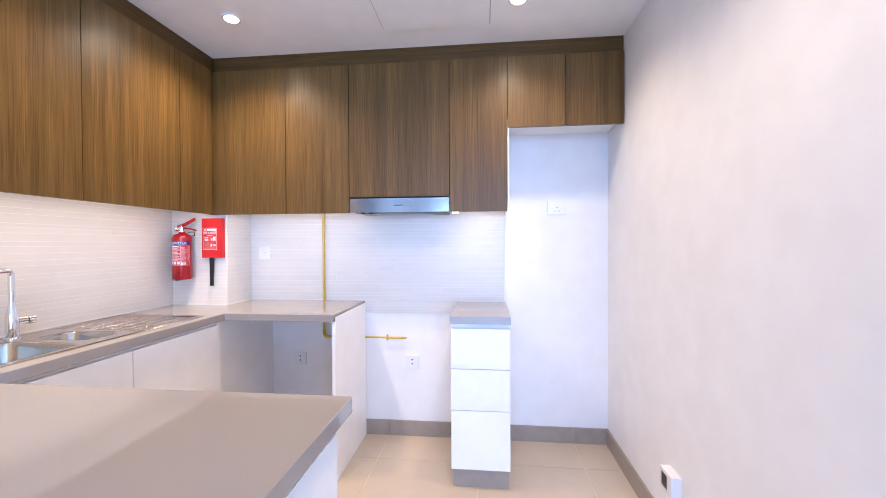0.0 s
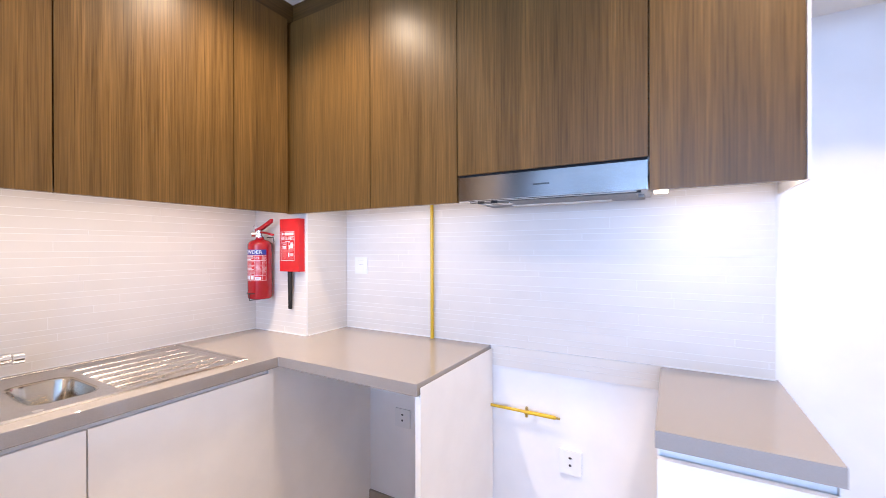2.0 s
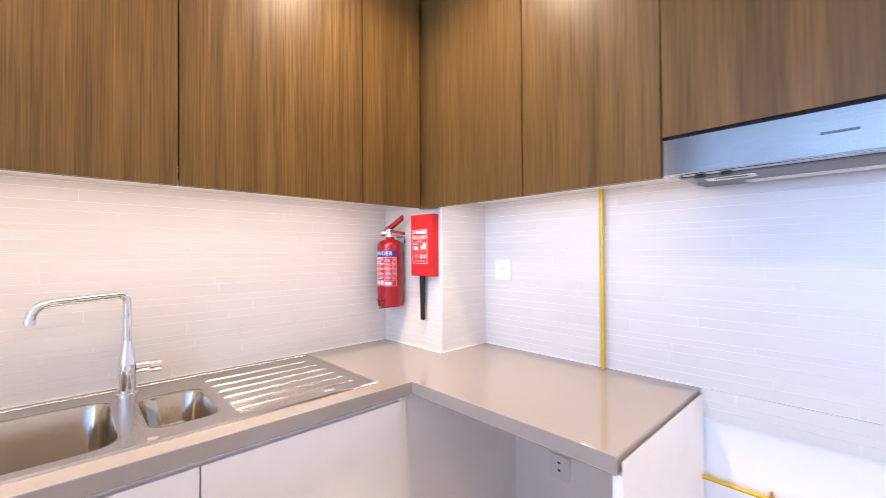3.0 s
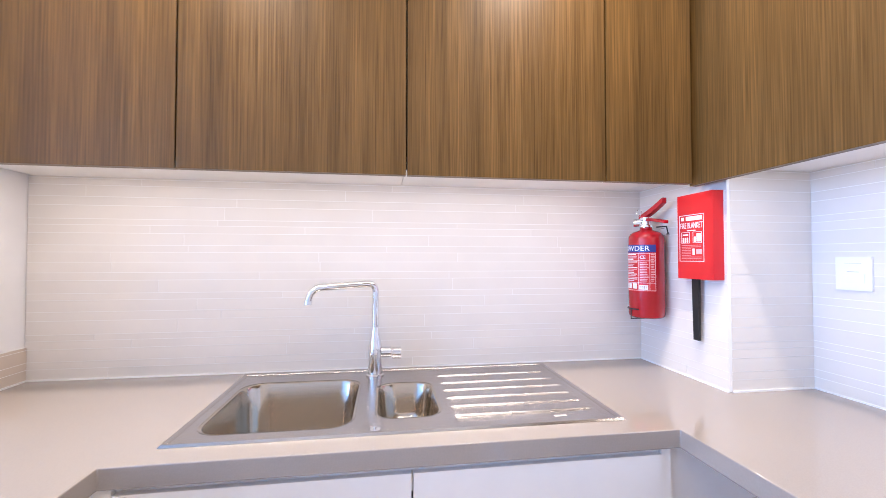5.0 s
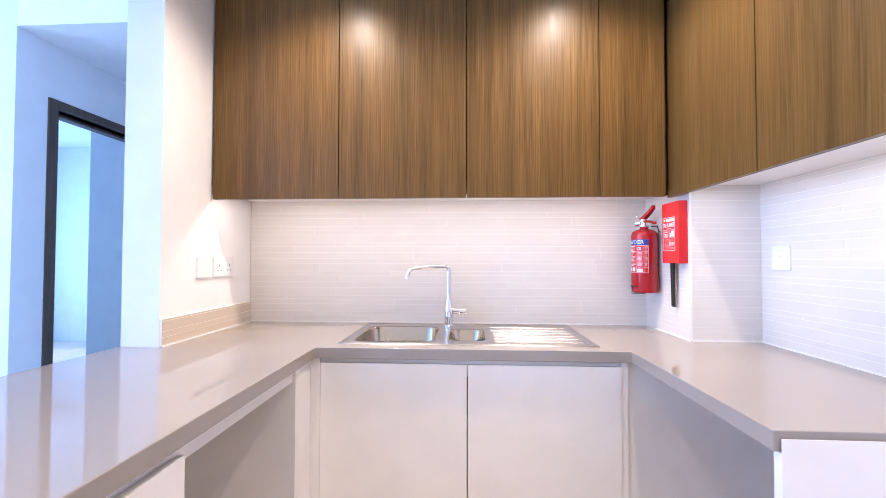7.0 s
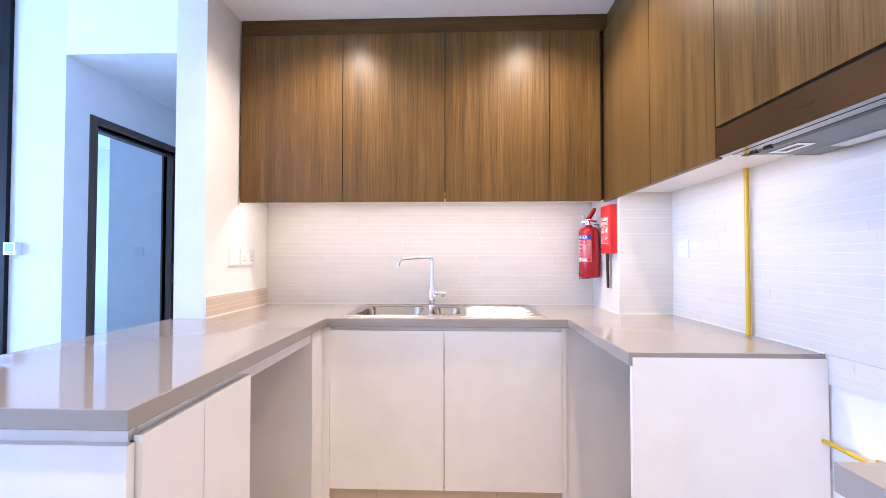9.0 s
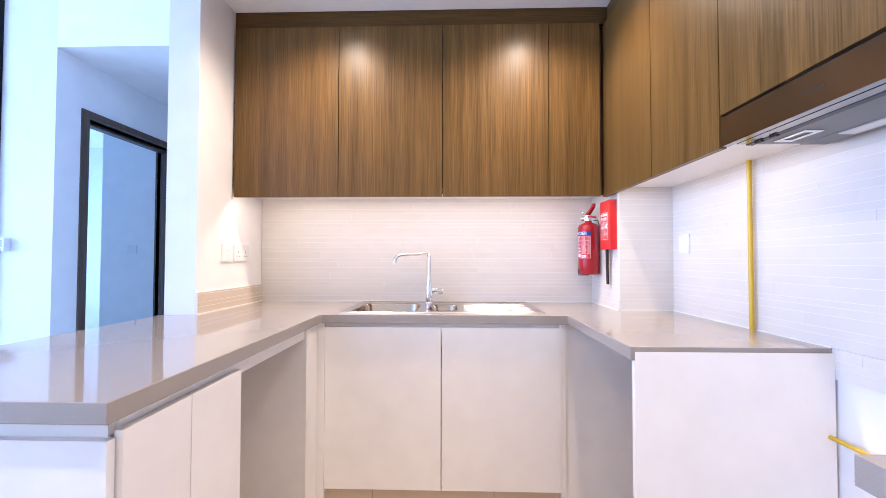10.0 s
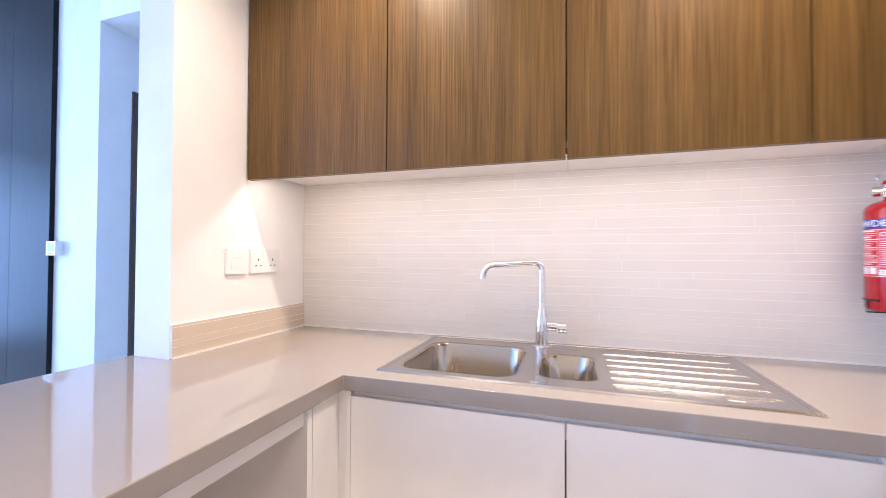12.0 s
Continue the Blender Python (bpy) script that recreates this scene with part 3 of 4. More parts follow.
def led(r, label):
    s = thing("led_strip", ((r[0] + r[1]) / 2, (r[2] + r[3]) / 2, r[4]), label, "lamp", "strips under the wall cabinets")
    part("profile", box((r[0], r[1], r[2], r[3], r[4] + 0.0285, r[4] + 0.0338)), PLATE, s)
    part("diffuser", box((r[0] + 0.002, r[1] - 0.002, r[2] + 0.002, r[3] - 0.002, r[4] + 0.0240, r[4] + 0.0285), bevel=0.001), LED, s, "glowing warm diffuser")


led((-1.611, -1.597, YS + 0.06, 2.585, ZU), "long warm glowing strip under the wall cabinets")
led((-1.50, -0.73, 2.684, 2.698, ZU), "warm glowing strip under the wall cabinets")
led((-0.04, 0.205, 2.684, 2.698, ZU), "short warm glowing strip under the wall cabinet")

pl = thing("cabinet_lamp", (-0.08, 2.715, 1.455), "small lit wedge lamp under the cabinet beside the hood", "lamp")
part("housing", box((-0.104, -0.066, 2.682, 2.722, 1.476, 1.4965), bevel=0.002), PLATE, pl)
part("lens", box((-0.102, -0.068, 2.684, 2.718, 1.459, 1.476), bevel=0.004), LED, pl, "glowing lens")

# ---- extractor hood ----
hood = thing("extractor_hood", (-0.4125, 2.8, 1.46), "slim stainless steel extractor hood under a cabinet", "hood")
HX0, HX1 = -0.709, -0.116
part("body", box((HX0 + 0.004, HX1 - 0.004, NYF + 0.03, YN - 0.03, 1.472, 1.54)), HOODST, hood)
part("visor", box((HX0, HX1, NYF + 0.001, NYF + 0.022, 1.466, 1.547), bevel=0.0025), HOODST, hood)
# black strip added to paint the dark of the open gap over the visor
part("gap_seal", box((HX0, HX1, NYF + 0.012, NYF + 0.028, 1.5475, 1.557)), BLACK, hood, "black strip standing for the shade in the gap above the visor")
part("slide", box((HX0 + 0.03, HX1 - 0.03, NYF + 0.024, NYF + 0.055, 1.465, 1.4715), bevel=0.002), HOODST, hood, "polished sliding edge")
part("slide_rail", box((HX0 + 0.02, HX1 - 0.02, NYF + 0.056, NYF + 0.075, 1.464, 1.472)), DARK, hood)
part("filter", box((HX0 + 0.035, HX1 - 0.035, NYF + 0.078, YN - 0.11, 1.465, 1.472), bevel=0.002), FILTER, hood, "grey metal grease filter")
fl = part("filter_frame", cells([HX0 + 0.06, HX0 + 0.075, HX0 + 0.14, HX0 + 0.155], [NYF + 0.10, NYF + 0.112, NYF + 0.135, NYF + 0.147], 1.462, 1.465,
          lambda x, y: HX0 + 0.075 < x < HX0 + 0.14 and NYF + 0.112 < y < NYF + 0.135, 0.001), CHROME, hood)
part("rear_panel", box((HX0 + 0.02, HX1 - 0.02, YN - 0.105, YN - 0.035, 1.466, 1.472), bevel=0.002), FILTER, hood)
part("lamp_cover", box((HX0 + 0.12, HX1 - 0.12, YN - 0.095, YN - 0.055, 1.4635, 1.466), bevel=0.001), PLATE, hood)
for dx in (0.05, 0.10):
    part("button", box((HX0 + dx, HX0 + dx + 0.022, NYF + 0.057, NYF + 0.066, 1.460, 1.464), bevel=0.001), DARK, hood)
for i in range(7):
    part("mark", box((-0.44 + 0.0075 * i, -0.4345 + 0.0075 * i, NYF + 0.0004, NYF + 0.001, 1.5025, 1.5075)), DARK, hood)

# ---- gas pipe ----
gas = thing("gas_pipe", (-0.99, 2.9, 0.6), "yellow painted gas pipe running up the tiled wall", "pipe")
GY = 2.920
part("riser", rod([(-0.99, GY, 0.67), (-0.99, GY, 1.497)], 0.0078, 14), YELLOW, gas)
part("elbow", rod([(-0.99, GY, 0.70)] + bend(((-0.99, GY, 0.70), (-0.99, GY, 0.657)), (-0.9, GY, 0.657), 0.03) + [(-0.95, GY, 0.657)], 0.011, 14), YELLOW, gas)
part("tail", rod([(-0.955, GY, 0.657), (-0.44, GY, 0.657)], 0.0060, 14), YELLOW, gas)
part("sleeve", rod([(-0.548, GY, 0.657), (-0.445, GY, 0.657)], 0.0074, 14), YELLOW, gas)
part("nozzle", rod([(-0.445, GY, 0.657), (-0.425, GY, 0.657)], 0.0045, 12), BRASS, gas)
valve = part("valve", rod([(-0.562, GY, 0.657), (-0.548, GY, 0.657)], 0.0095, 6), YELLOW, gas)
part("tap_lever", box((-0.559, -0.551, GY - 0.006, GY + 0.006, 0.638, 0.677), bevel=0.002), BRASS, valve)


wp = thing("waste_outlet", (-1.057, YN, 0.157), "dark round waste hole in the wall of the appliance space", "outlet")
part("ring", rod([(-1.057, YN - 0.004, 0.187), (-1.057, YN, 0.187)], 0.031, 24), PLATE, wp)
part("hole", rod([(-1.057, YN - 0.005, 0.187), (-1.057, YN - 0.004, 0.187)], 0.026, 24), DARK, wp)


# ---- switches and sockets ----
def plate(name, at, face, w, h, label, bits, category="socket", d=0.009):
    """A wall plate of w by h at its middle; face: the way it looks (degrees from south). bits: (kind, u, v, w, h)."""
    ob = thing(name, at, label, category)
    ob.rotation_euler = (0, 0, radians(face))

    def put(nm, bm, m, lab=""):
        o = new(nm, finish(bm, nm, True))
        o.data.materials.append(m)
        o.parent = ob
        return tagged(o, lab)

    put("faceplate", box((-w / 2, w / 2, -d, 0, -h / 2, h / 2), bevel=0.0018), PLATE)
    for kind, u, v, bw, bh in bits:
        if kind == "rocker":
            put("rocker", box((u - bw / 2, u + bw / 2, -d - 0.0014, -d, v - bh / 2, v + bh / 2), bevel=0.0006), PLATE)
        elif kind == "hole":
            put("hole", box((u - bw / 2, u + bw / 2, -d - 0.0006, -d, v - bh / 2, v + bh / 2)), DARK)
        elif kind == "mark":
            put("mark", box((u - bw / 2, u + bw / 2, -d - 0.0006, -d, v - bh / 2, v + bh / 2)), GREYP)
        elif kind == "round":
            bm = rod([(u, -d - 0.001, v), (u, -d, v)], bw / 2, 16)
            put("hole", bm, DARK)
    return ob


def uk(u, v=0.0):
    return [("hole", u, v + 0.004, 0.0045, 0.009), ("hole", u - 0.011, v - 0.017, 0.007, 0.0045), ("hole", u + 0.011, v - 0.017, 0.007, 0.0045)]


TT = YN - 0.009
plate("light_switch", (-1.416, TT, 1.218), 0, 0.078, 0.084, "white fused switch plate on the tiled wall",
      [("rocker", 0, -0.012, 0.05, 0.022), ("mark", 0, 0.0045, 0.026, 0.0012), ("mark", 0, -0.014, 0.004, 0.004), ("mark", 0, 0.026, 0.036, 0.0006)], "switch", d=0.006)
plate("outlet", (-0.393, YN, 0.492), 0, 0.084, 0.092, "white outlet plate with two dark holes", [("round", 0, 0.017, 0.009, 0), ("round", 0, -0.010, 0.010, 0), ("hole", 0.001, 0.017, 0.014, 0.004)])
plate("outlet", (-1.168, YN, 0.497), 0, 0.084, 0.086, "white outlet plate with two dark holes inside the appliance space", [("round", 0, 0.017, 0.009, 0), ("round", 0, -0.010, 0.010, 0), ("hole", 0, 0.017, 0.013, 0.004)])
plate("wall_socket", (0.545, YN, 1.505), 0, 0.115, 0.086, "white power socket above the fridge space",
      [("mark", 0.002, 0.0, 0.010, 0.006), ("hole", -0.011, -0.022, 0.012, 0.003), ("hole", 0.015, -0.022, 0.012, 0.003), ("rocker", 0, 0.025, 0.02, 0.014)])
plate("light_switch", (-1.526, YS, 1.178), 180, 0.086, 0.086, "white switch plate on the partition wall",
      [("rocker", 0, -0.014, 0.046, 0.026), ("mark", 0, 0.012, 0.046, 0.001), ("mark", 0.004, -0.016, 0.008, 0.005)], "switch")
plate("wall_socket", (-1.66, YS, 1.178), 180, 0.146, 0.086, "white double power socket on the partition wall",
      uk(-0.036) + uk(0.036) + [("rocker", -0.012, 0.026, 0.014, 0.018), ("rocker", 0.012, 0.026, 0.014, 0.018)])
plate("wall_socket", (XE, 2.04, 0.30), -90, 0.10, 0.085, "surface-mounted white socket box low on the wall",
      [("hole", -0.012, 0.0, 0.05, 0.055)], d=0.04)
plate("light_switch", (-3.27, -1.175, 1.234), 90, 0.086, 0.086, "white switch plate on the bedroom's boxed-out wall",
      [("rocker", 0, 0, 0.03, 0.05)], "switch")
th = thing("thermostat", (XH, -0.755, 1.185), "small white wall thermostat with a grey screen", "thermostat")
part("case", box((XH, XH + 0.038, -0.806, -0.732, 1.192, 1.266), bevel=0.004), PLATE, th)
part("screen", box((XH + 0.038, XH + 0.0386, -0.796, -0.742, 1.215, 1.256)), SCREEN, th)
part("buttons", box((XH + 0.038, XH + 0.039, -0.790, -0.748, 1.199, 1.206), bevel=0.0005), GREYP, th)

# ---- fire extinguisher ----
EX, EY, EZ, ER = -1.772, 2.618, 1.065, 0.054
ext = thing("fire_extinguisher", (EX, EY, EZ), "small red powder fire extinguisher hung on the tiled column", "extinguisher")
part("cylinder", lathe([(0.046, 0.0), (0.052, 0.004), (ER, 0.012), (ER, 0.252), (0.0525, 0.262), (0.047, 0.271), (0.036, 0.278), (0.022, 0.282), (0.018, 0.286), (0.018, 0.292)], EX, EY, EZ, 40), RED, ext)


def wrap(bm, r, a):
    """Bends flat work, drawn in x (along) and z (up), round the cylinder; a: the degrees at x = 0."""
    for v in bm.verts:
        t, rr = radians(a) + v.co.x / r, r - v.co.y
        v.co = Vector((EX + rr * math.cos(t), EY + rr * math.sin(t), EZ + v.co.z))
    return bm


def strip(x0, x1, z0, z1, n=10):
    bm = bmesh.new()
    top = [[bm.verts.new((x0 + (x1 - x0) * i / n, y, z)) for i in range(n + 1)] for y, z in ((0, z0), (0, z1))]
    for i in range(n):
        bm.faces.new([top[0][i], top[0][i + 1], top[1][i + 1], top[1][i]])
    return bm


band = part("label_band", wrap(strip(-0.060, 0.058, 0.210, 0.234, 14), ER + 0.0006, -66), BLUE, ext, "navy printed band")
part("lettering", wrap(lettering("POWDER", 0.023, Matrix.Translation((-0.014, 0, 0.222)) @ Matrix.Diagonal((1.1, 1, 1, 1)) @ pose(0, 0, 0, 90)), ER + 0.0010, -66), INK, band)
lab = part("label", wrap(strip(-0.060, 0.058, 0.086, 0.209, 14), ER + 0.0006, -66), REDP, ext, "red instruction label with white print")
rnd = random.Random(5)
for k in range(17):
    z = 0.203 - 0.0052 * k
    part("print_line", wrap(strip(-0.056, -0.056 + rnd.uniform(0.044, 0.060), z - 0.0014, z + (0.0026 if k in (0, 3) else 0.0010), 6), ER + 0.0010, -66), INK if k % 4 in (0, 3) else PINK, lab)
    if k > 4:
        part("print_line", wrap(strip(0.010, 0.010 + rnd.uniform(0.020, 0.028), z - 0.0013, z + 0.0008, 4), ER + 0.0010, -66), PINK, lab)
    part("print_line", wrap(strip(0.042, 0.042 + rnd.uniform(0.008, 0.013), z - 0.0013, z + 0.0008, 3), ER + 0.0010, -66), PINK, lab)
for u in (0.006, 0.039, 0.0565):
    part("label_rule", wrap(strip(u - 0.0005, u + 0.0005, 0.089, 0.207, 1), ER + 0.0010, -66), INK, lab)
for z in (0.089, 0.113, 0.183, 0.207):
    part("label_rule", wrap(strip(-0.058, 0.057, z - 0.0005, z + 0.0005, 14), ER + 0.0010, -66), INK, lab)
for u in (-0.054, -0.034, -0.014):
    part("pictogram", wrap(strip(u, u + 0.015, 0.094, 0.111, 3), ER + 0.0012, -66), INK, lab)
part("year_panel", wrap(strip(0.008, 0.034, 0.092, 0.106, 4), ER + 0.0012, -66), INK, lab)
part("year", wrap(lettering("2021", 0.0105, Matrix.Translation((0.021, 0, 0.099)) @ pose(0, 0, 0, 90)), ER + 0.0016, -66), RED, lab)
part("mark", wrap(lettering("CE", 0.015, Matrix.Translation((0.019, 0, 0.194)) @ pose(0, 0, 0, 90)), ER + 0.0012, -66), INK, lab)
part("valve_neck", lathe([(0.017, 0.290), (0.022, 0.292), (0.022, 0.299), (0.015, 0.301), (0.015, 0.314), (0.018, 0.316), (0.018, 0.324)], EX, EY, EZ, 20), CHROME, ext)
part("gauge", rod([(EX - 0.010, EY - 0.010, EZ + 0.308), (EX - 0.022, EY - 0.030, EZ + 0.308)], 0.013, 18), CHROME, ext)


def grip(z0, z1, reach, thick, m, name):
    """A bent steel lever sloping up or level along the wall."""
    bm = bmesh.new()
    d = Vector((1.0, 0.05, 0)).normalized()
    s = Vector((-d.y, d.x, 0)) * 0.011
    rows = []
    for k in range(9):
        u = k / 8
        p = Vector((EX, EY, EZ)) + d * (reach * u - 0.022)
        z = z0 + (z1 - z0) * u ** (1.3 if z1 > z0 else 2.0)
        w = 1.0 - 0.25 * u
        rows.append([bm.verts.new((p.x + s.x * w * q, p.y + s.y * w * q, EZ + z + h)) for q, h in ((-1, 0), (1, 0), (1, thick), (-1, thick))])
    for a, b in zip(rows, rows[1:]):
        for k in range(4):
            bm.faces.new([a[k], a[(k + 1) % 4], b[(k + 1) % 4], b[k]])
    bm.faces.new(rows[0]), bm.faces.new(rows[-1][::-1])
    bmesh.ops.recalc_face_normals(bm, faces=bm.faces)
    part(name, soften(bm, 0.002), m, ext)


grip(0.316, 0.362, 0.105, 0.017, RED, "squeeze_lever")
grip(0.313, 0.298, 0.112, 0.010, RED, "carry_handle")
part("safety_pin", rod([(EX + 0.012, EY - 0.03, EZ + 0.326)] + [(EX + 0.012 + 0.013 * math.sin(a / 2), EY - 0.032, EZ + 0.326 + 0.013 - 0.013 * math.cos(a / 2)) for a in range(1, 12)], 0.0012, 6), CHROME, ext)
brk = part("bracket", box((EX - 0.012, EX + 0.012, 2.676, 2.681, EZ - 0.01, EZ + 0.29), bevel=0.001), DARK, ext, "black wire wall bracket")
part("hook", rod([(EX + 0.02, 2.678, EZ + 0.270), (EX + 0.055, 2.655, EZ + 0.270), (EX + 0.055, 2.650, EZ + 0.292), (EX + 0.022, 2.640, EZ + 0.292)], 0.0025, 8), DARK, brk)
foot = [(EX + 0.056 * math.cos(radians(a)), EY + 0.056 * math.sin(radians(a)), EZ + 0.028) for a in range(-200, -50, 10)]
part("wire_ring", rod([(EX - 0.05, 2.678, EZ + 0.028)] + foot, 0.0022, 8), DARK, brk)
part("wire_foot", rod([foot[4], (foot[4][0], foot[4][1], EZ - 0.004), (EX, EY, EZ - 0.004), (foot[11][0], foot[11][1], EZ - 0.004), foot[11]], 0.0022, 8), DARK, brk)

# ---- fire blanket ----
bl = thing("fire_blanket", (-1.594, 2.66, 1.195), "red plastic fire blanket case with a black pull strap", "fire blanket")
BF = 2.643
case = part("case", box((-1.660, -1.529, BF, 2.681, 1.197, 1.441), bevel=0.007, seg=4), REDP, bl)


def pull_strap(x0, x1, y, z0, z1):
    """A folded webbing strap hanging down, narrower and slightly askew at its foot."""
    bm = box((x0, x1, y, y + 0.007, z0, z1), bevel=0.002)
    for v in bm.verts:
        k = (z1 - v.co.z) / (z1 - z0)
        v.co.x = (x0 + x1) / 2 + (v.co.x - (x0 + x1) / 2) * (1 - 0.26 * k) - 0.004 * k
        v.co.y += 0.004 * k
    return bm


part("strap", pull_strap(-1.618, -1.592, BF + 0.009, 1.021, 1.20), BLACK, bl, "black webbing pull strap")
LX0, LX1, LZ0, LZ1 = -1.652, -1.560, 1.247, 1.382
part("label_border", cells([LX0, LX0 + 0.0015, LX1 - 0.0015, LX1], [LZ0, LZ0 + 0.0015, LZ1 - 0.0015, LZ1], BF - 0.0006, BF,
     lambda x, z: LX0 + 0.0015 < x < LX1 - 0.0015 and LZ0 + 0.0015 < z < LZ1 - 0.0015, axis="y"), INK, case, smooth=False)
cxl = (LX0 + LX1) / 2
part("lettering", lettering("FIRE BLANKET", 0.0165, Matrix.Translation((cxl, BF - 0.0005, 1.350)) @ Matrix.Diagonal((0.80, 1, 1.45, 1)) @ pose(0, 0, 0, 90)), INK, case)
part("maker_mark", box((LX0 + 0.026, LX1 - 0.006, BF - 0.0006, BF, 1.365, 1.377)), INK, case)
part("maker_mark", box((LX0 + 0.008, LX0 + 0.018, BF - 0.0006, BF, 1.366, 1.376)), INK, case)
part("print_line", box((LX0 + 0.030, LX1 - 0.030, BF - 0.0005, BF, 1.335, 1.3375)), INK, case)
for a in (0.008, 0.052):
    part("pictogram", cells([LX0 + a, LX0 + a + 0.001, LX0 + a + 0.031, LX0 + a + 0.032], [1.300, 1.301, 1.331, 1.332], BF - 0.0006, BF,
         lambda x, z, a=a: LX0 + a + 0.001 < x < LX0 + a + 0.031 and 1.301 < z < 1.331, axis="y"), INK, case, smooth=False)
part("pictogram", box((LX0 + 0.066, LX0 + 0.081, BF - 0.0007, BF, 1.304, 1.327), bevel=0.0003), INK, case)
part("pictogram", box((LX0 + 0.056, LX0 + 0.063, BF - 0.0007, BF, 1.303, 1.318), bevel=0.0003), INK, case)
for u in (0.013, 0.021, 0.029):
    part("pictogram", box((LX0 + u, LX0 + u + 0.005, BF - 0.0007, BF, 1.302, 1.316)), INK, case)
part("pictogram", box((LX0 + 0.014, LX0 + 0.034, BF - 0.0007, BF, 1.322, 1.326)), INK, case)
for k in range(9):
    z = 1.294 - 0.0048 * k
    part("print_line", box((LX0 + 0.008, LX0 + 0.008 + (0.036 if 1 < k < 7 else 0.074), BF - 0.0005, BF, z - 0.0010, z)), PINK, case)
part("badge", box((LX0 + 0.050, LX0 + 0.058, BF - 0.0005, BF, 1.266, 1.284)), INK, case)
part("badge", box((LX0 + 0.064, LX0 + 0.084, BF - 0.0005, BF, 1.268, 1.282)), PINK, case)

# ---- ceiling fittings ----
solid("ceiling_hatch", box((-0.443, 0.117, 1.892, 2.449, ZC - 0.006, ZC + 0.002), bevel=0.002), CEIL, "flush white access hatch in the ceiling", "hatch")
# thin grey edging paints the shadow gap round the hatch
part("hatch_frame", cells([-0.447, -0.443, 0.117, 0.121], [1.888, 1.892, 2.449, 2.453], ZC - 0.001, ZC + 0.002, lambda x, y: -0.443 < x < 0.117 and 1.892 < y < 2.449), GREYP, bpy.data.objects["ceiling_hatch"])


def downlight(x, y):
    d = thing("downlight", (x, y, ZC - 0.008), "round recessed white downlight, lit", "lamp", "kitchen downlights")
    part("bezel", lathe([(0.036, 0.006), (0.034, 0.001), (0.044, 0.0), (0.046, 0.004), (0.046, 0.008), (0.036, 0.008)], x, y, ZC - 0.008, 32), PLATE, d)
    part("lens", lathe([(0.034, 0.0055), (0.034, 0.0075)], x, y, ZC - 0.008, 32), LENS, d, "glowing lens")


for dx, dy in DOWNLIGHTS:
    downlight(dx, dy)

# ---- skirting ----
def skirting(name, runs, axis, face, outward, label):
    s = thing(name, (runs[0][0], face, 0) if axis == "x" else (face, runs[0][0], 0), label, "skirting")
    s["kind"] = "structure"
    lo, hi = sorted((face, face + outward * 0.011))
    for a, b in runs:
        n = max(1, round((b - a) / 0.6))
        for i in range(n):
            p, q = a + (b - a) * i / n + 0.001, a + (b - a) * (i + 1) / n - 0.001
            r = (p, q, lo, hi) if axis == "x" else (lo, hi, p, q)
            part("skirting_tile", box((*r, 0.0, 0.10), bevel=0.0012, seg=1), SKIRT, s, smooth=False)


skirting("baseboard_north", ((-1.372, -0.738), (-0.718, -0.55), (-0.55, -0.088), (0.218, 0.65), (0.65, XE)), "x", YN, -1, "taupe tile skirting along the hood wall")
skirting("baseboard_east", ((0.60, 2.928),), "y", XE, -1, "taupe tile skirting along the long white wall")
skirting("baseboard_hall", ((-4.3, -2.905), (-1.995, XH)), "x", YH, 1, "taupe tile skirting in the hall")
skirting("baseboard_living", ((YH - 0.329, YH),), "y", XH, 1, "taupe tile skirting beside the panelling")

# ---- wall tiles ----
COURSES = [0.030, 0.021, 0.036, 0.024, 0.018, 0.040, 0.026, 0.034, 0.020, 0.038, 0.023, 0.031]
LENGTHS = [0.60, 0.45, 0.90, 0.75]


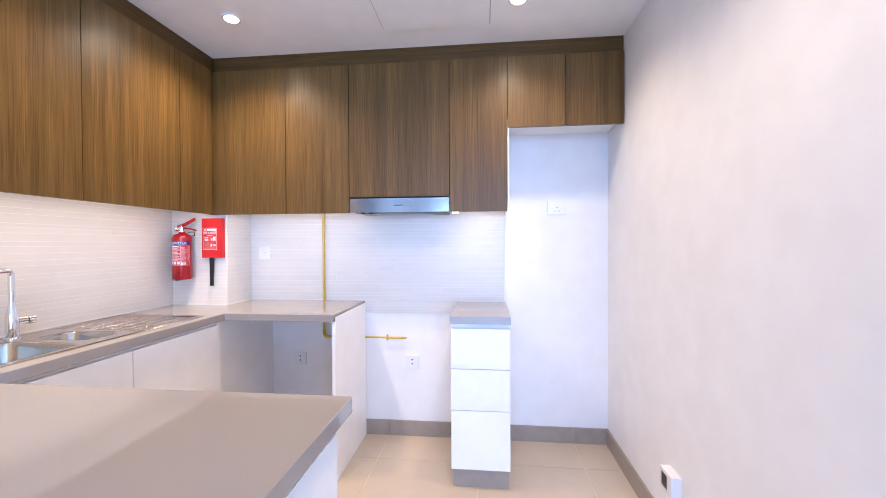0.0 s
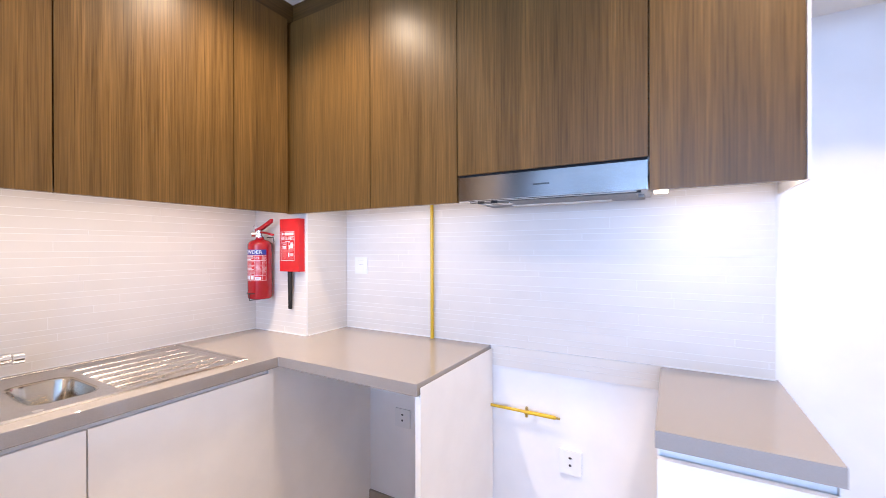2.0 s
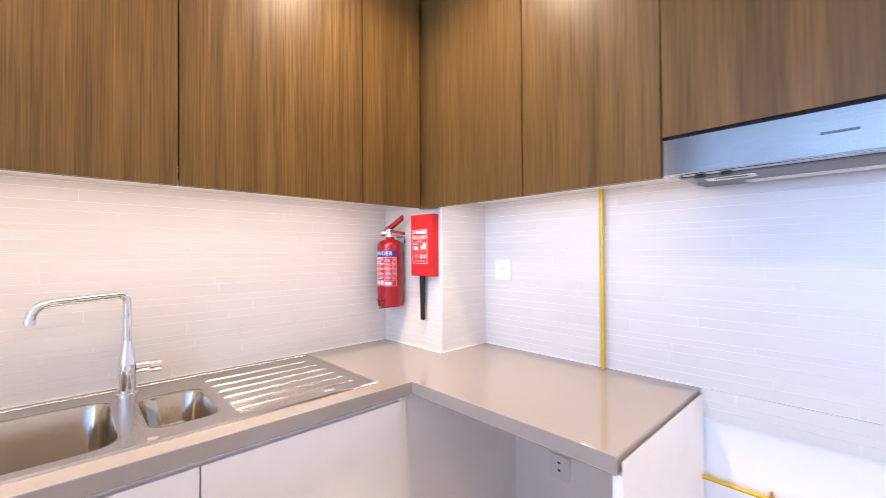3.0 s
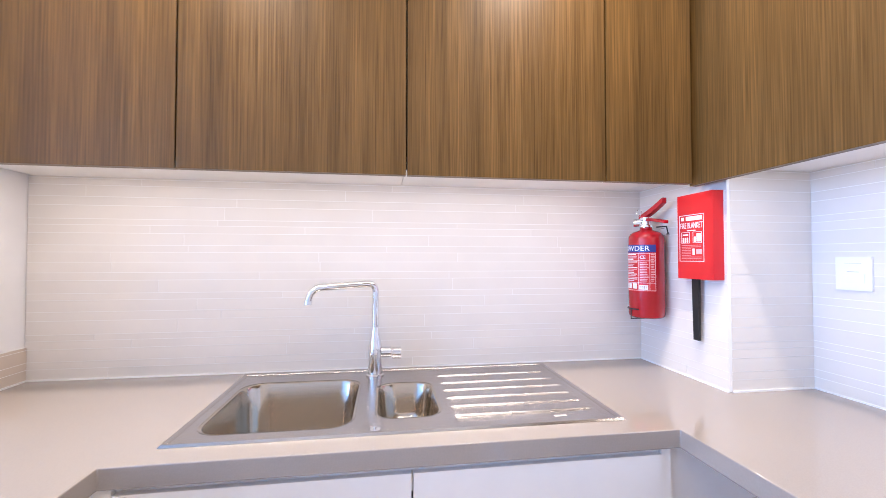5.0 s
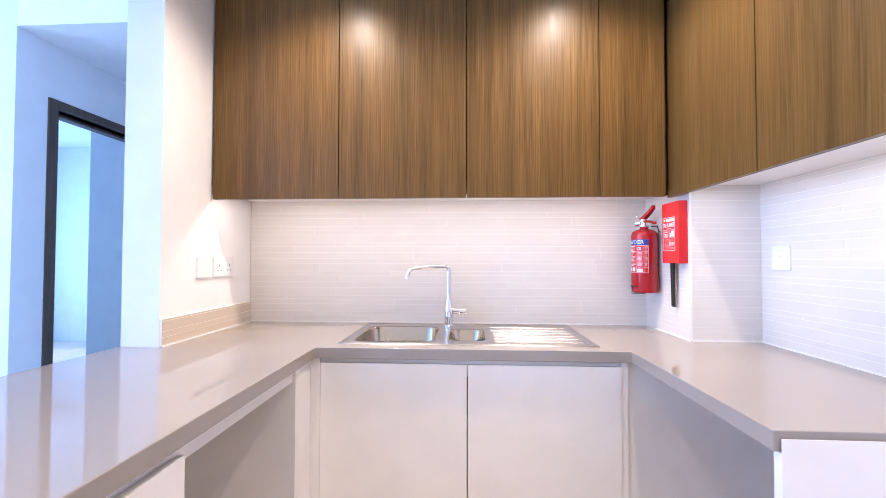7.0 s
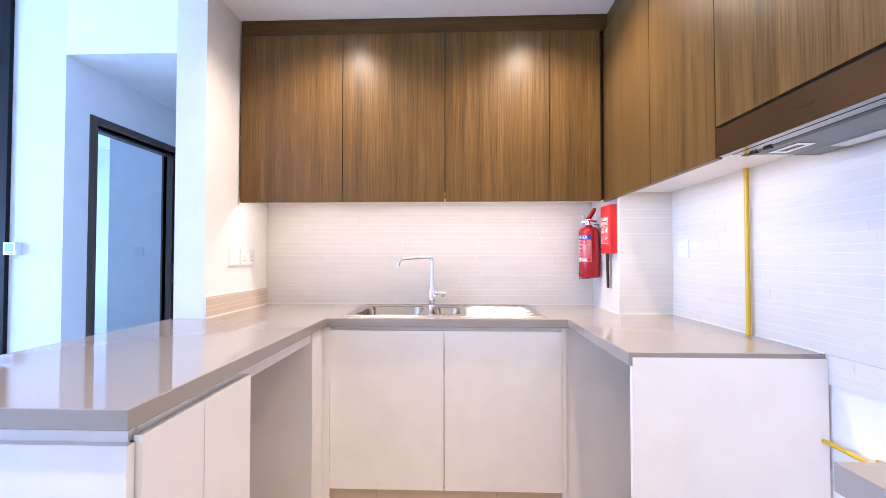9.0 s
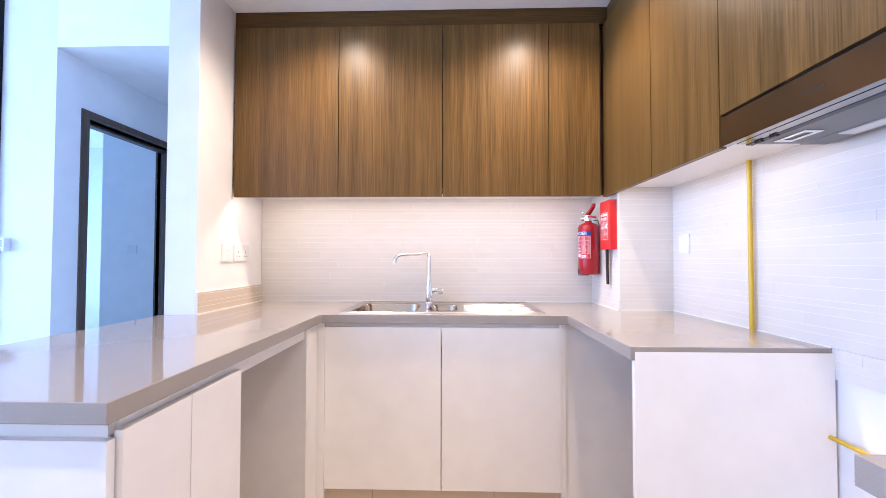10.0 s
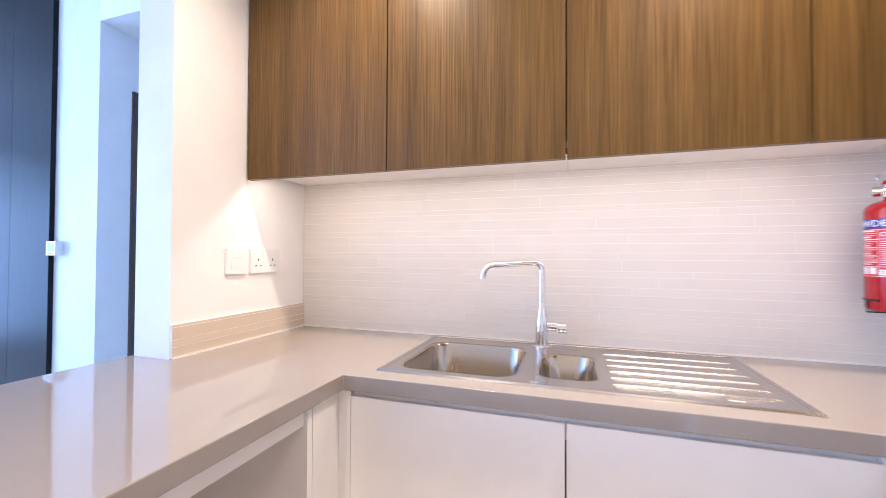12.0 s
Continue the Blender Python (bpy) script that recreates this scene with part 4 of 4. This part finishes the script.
def tiling(host, axis, face, outward, a0, a1, z0, z1, seed, material=TILE, beads=None):
    """Strip tiles of uneven height and length bedded on grout, as children of the wall."""
    rng = random.Random(seed)
    bed = sorted((face, face + outward * 0.0078))
    r = (a0, a1, *bed) if axis == "x" else (*bed, a0, a1)
    part("grout_bed", box((*r, z0, z1)), GROUT, host, smooth=False)
    proud = sorted((face + outward * 0.0078, face + outward * 0.0085))
    for b0, b1 in beads or ([(a0, a1)] if z0 > 0.89 else []):
        lip = sorted((face + outward * 0.0075, face + outward * 0.0125))
        r = (b0, b1, *lip) if axis == "x" else (*lip, b0, b1)
        part("sealant", box((*r, z0 - 0.001, z0 + 0.0035), bevel=0.0012, seg=1), GROUT, host, "white sealant bead")
    z, k = z0 + 0.0015, 0
    while z < z1 - 0.004:
        h = min(COURSES[k % len(COURSES)], z1 - z)
        k += 1
        a = a0 - rng.uniform(0.0, 0.4)
        while a < a1:
            ln = rng.choice(LENGTHS)
            p, q = max(a, a0) + 0.0008, min(a + ln, a1) - 0.0008
            a += ln
            if q - p < 0.01:
                continue
            d = rng.uniform(-0.0002, 0.0002)
            pr = (proud[0], proud[1] + d) if outward > 0 else (proud[0] + d, proud[1])
            r = (p, q, *pr) if axis == "x" else (*pr, p, q)
            part("tile", box((*r, z + 0.0008, z + h - 0.0008), bevel=0.0008, seg=1), material, host, smooth=False)
        z += h


tiling(wall_west, "y", XW, 1, YS + 0.002, 2.682, ZW + 0.001, ZD, 2)
tiling(column, "x", 2.684, -1, XW + 0.009, -1.5185, ZW + 0.001, ZD + 0.001, 2)
tiling(column, "y", -1.527, 1, 2.6845, YN, ZW + 0.001, ZD + 0.001, 2)
tiling(wall_north, "x", YN, -1, -1.518, 0.213, ZW + 0.001, ZD, 2, beads=[(-1.514, NX), (-0.091, 0.213)])
tiling(wall_north, "x", YN, -1, -0.718, -0.088, 0.816, ZW, 7)
tiling(wall_partition, "x", YS, 1, XW + 0.009, XS - 0.002, ZW + 0.001, 0.998, 8, TILEW)

# ---- floor tiles ----
xs = [-5.5, -5.35, -4.75, -4.15, -3.55, -2.95, -2.35, -1.75, -1.15, -0.55, 0.05, 0.65, 1.25, 1.85, 2.45, 3.05, 3.65, 4.0]
y = YN
while y > -4.99:
    y2 = max(2.645 if y == YN else y - 0.6, -5.0)
    for a, b in zip(xs, xs[1:]):
        if y2 > 0.6:
            b = min(b, XE)
        if no_floor((a + b) / 2, (y + y2) / 2):
            continue
        part("floor_tile", box((a + 0.0014, b - 0.0014, y2 + 0.0014, y - 0.0014, -0.0015, 0.0), bevel=0.0007, seg=1), FLOORT, floor, smooth=False)
    y = y2
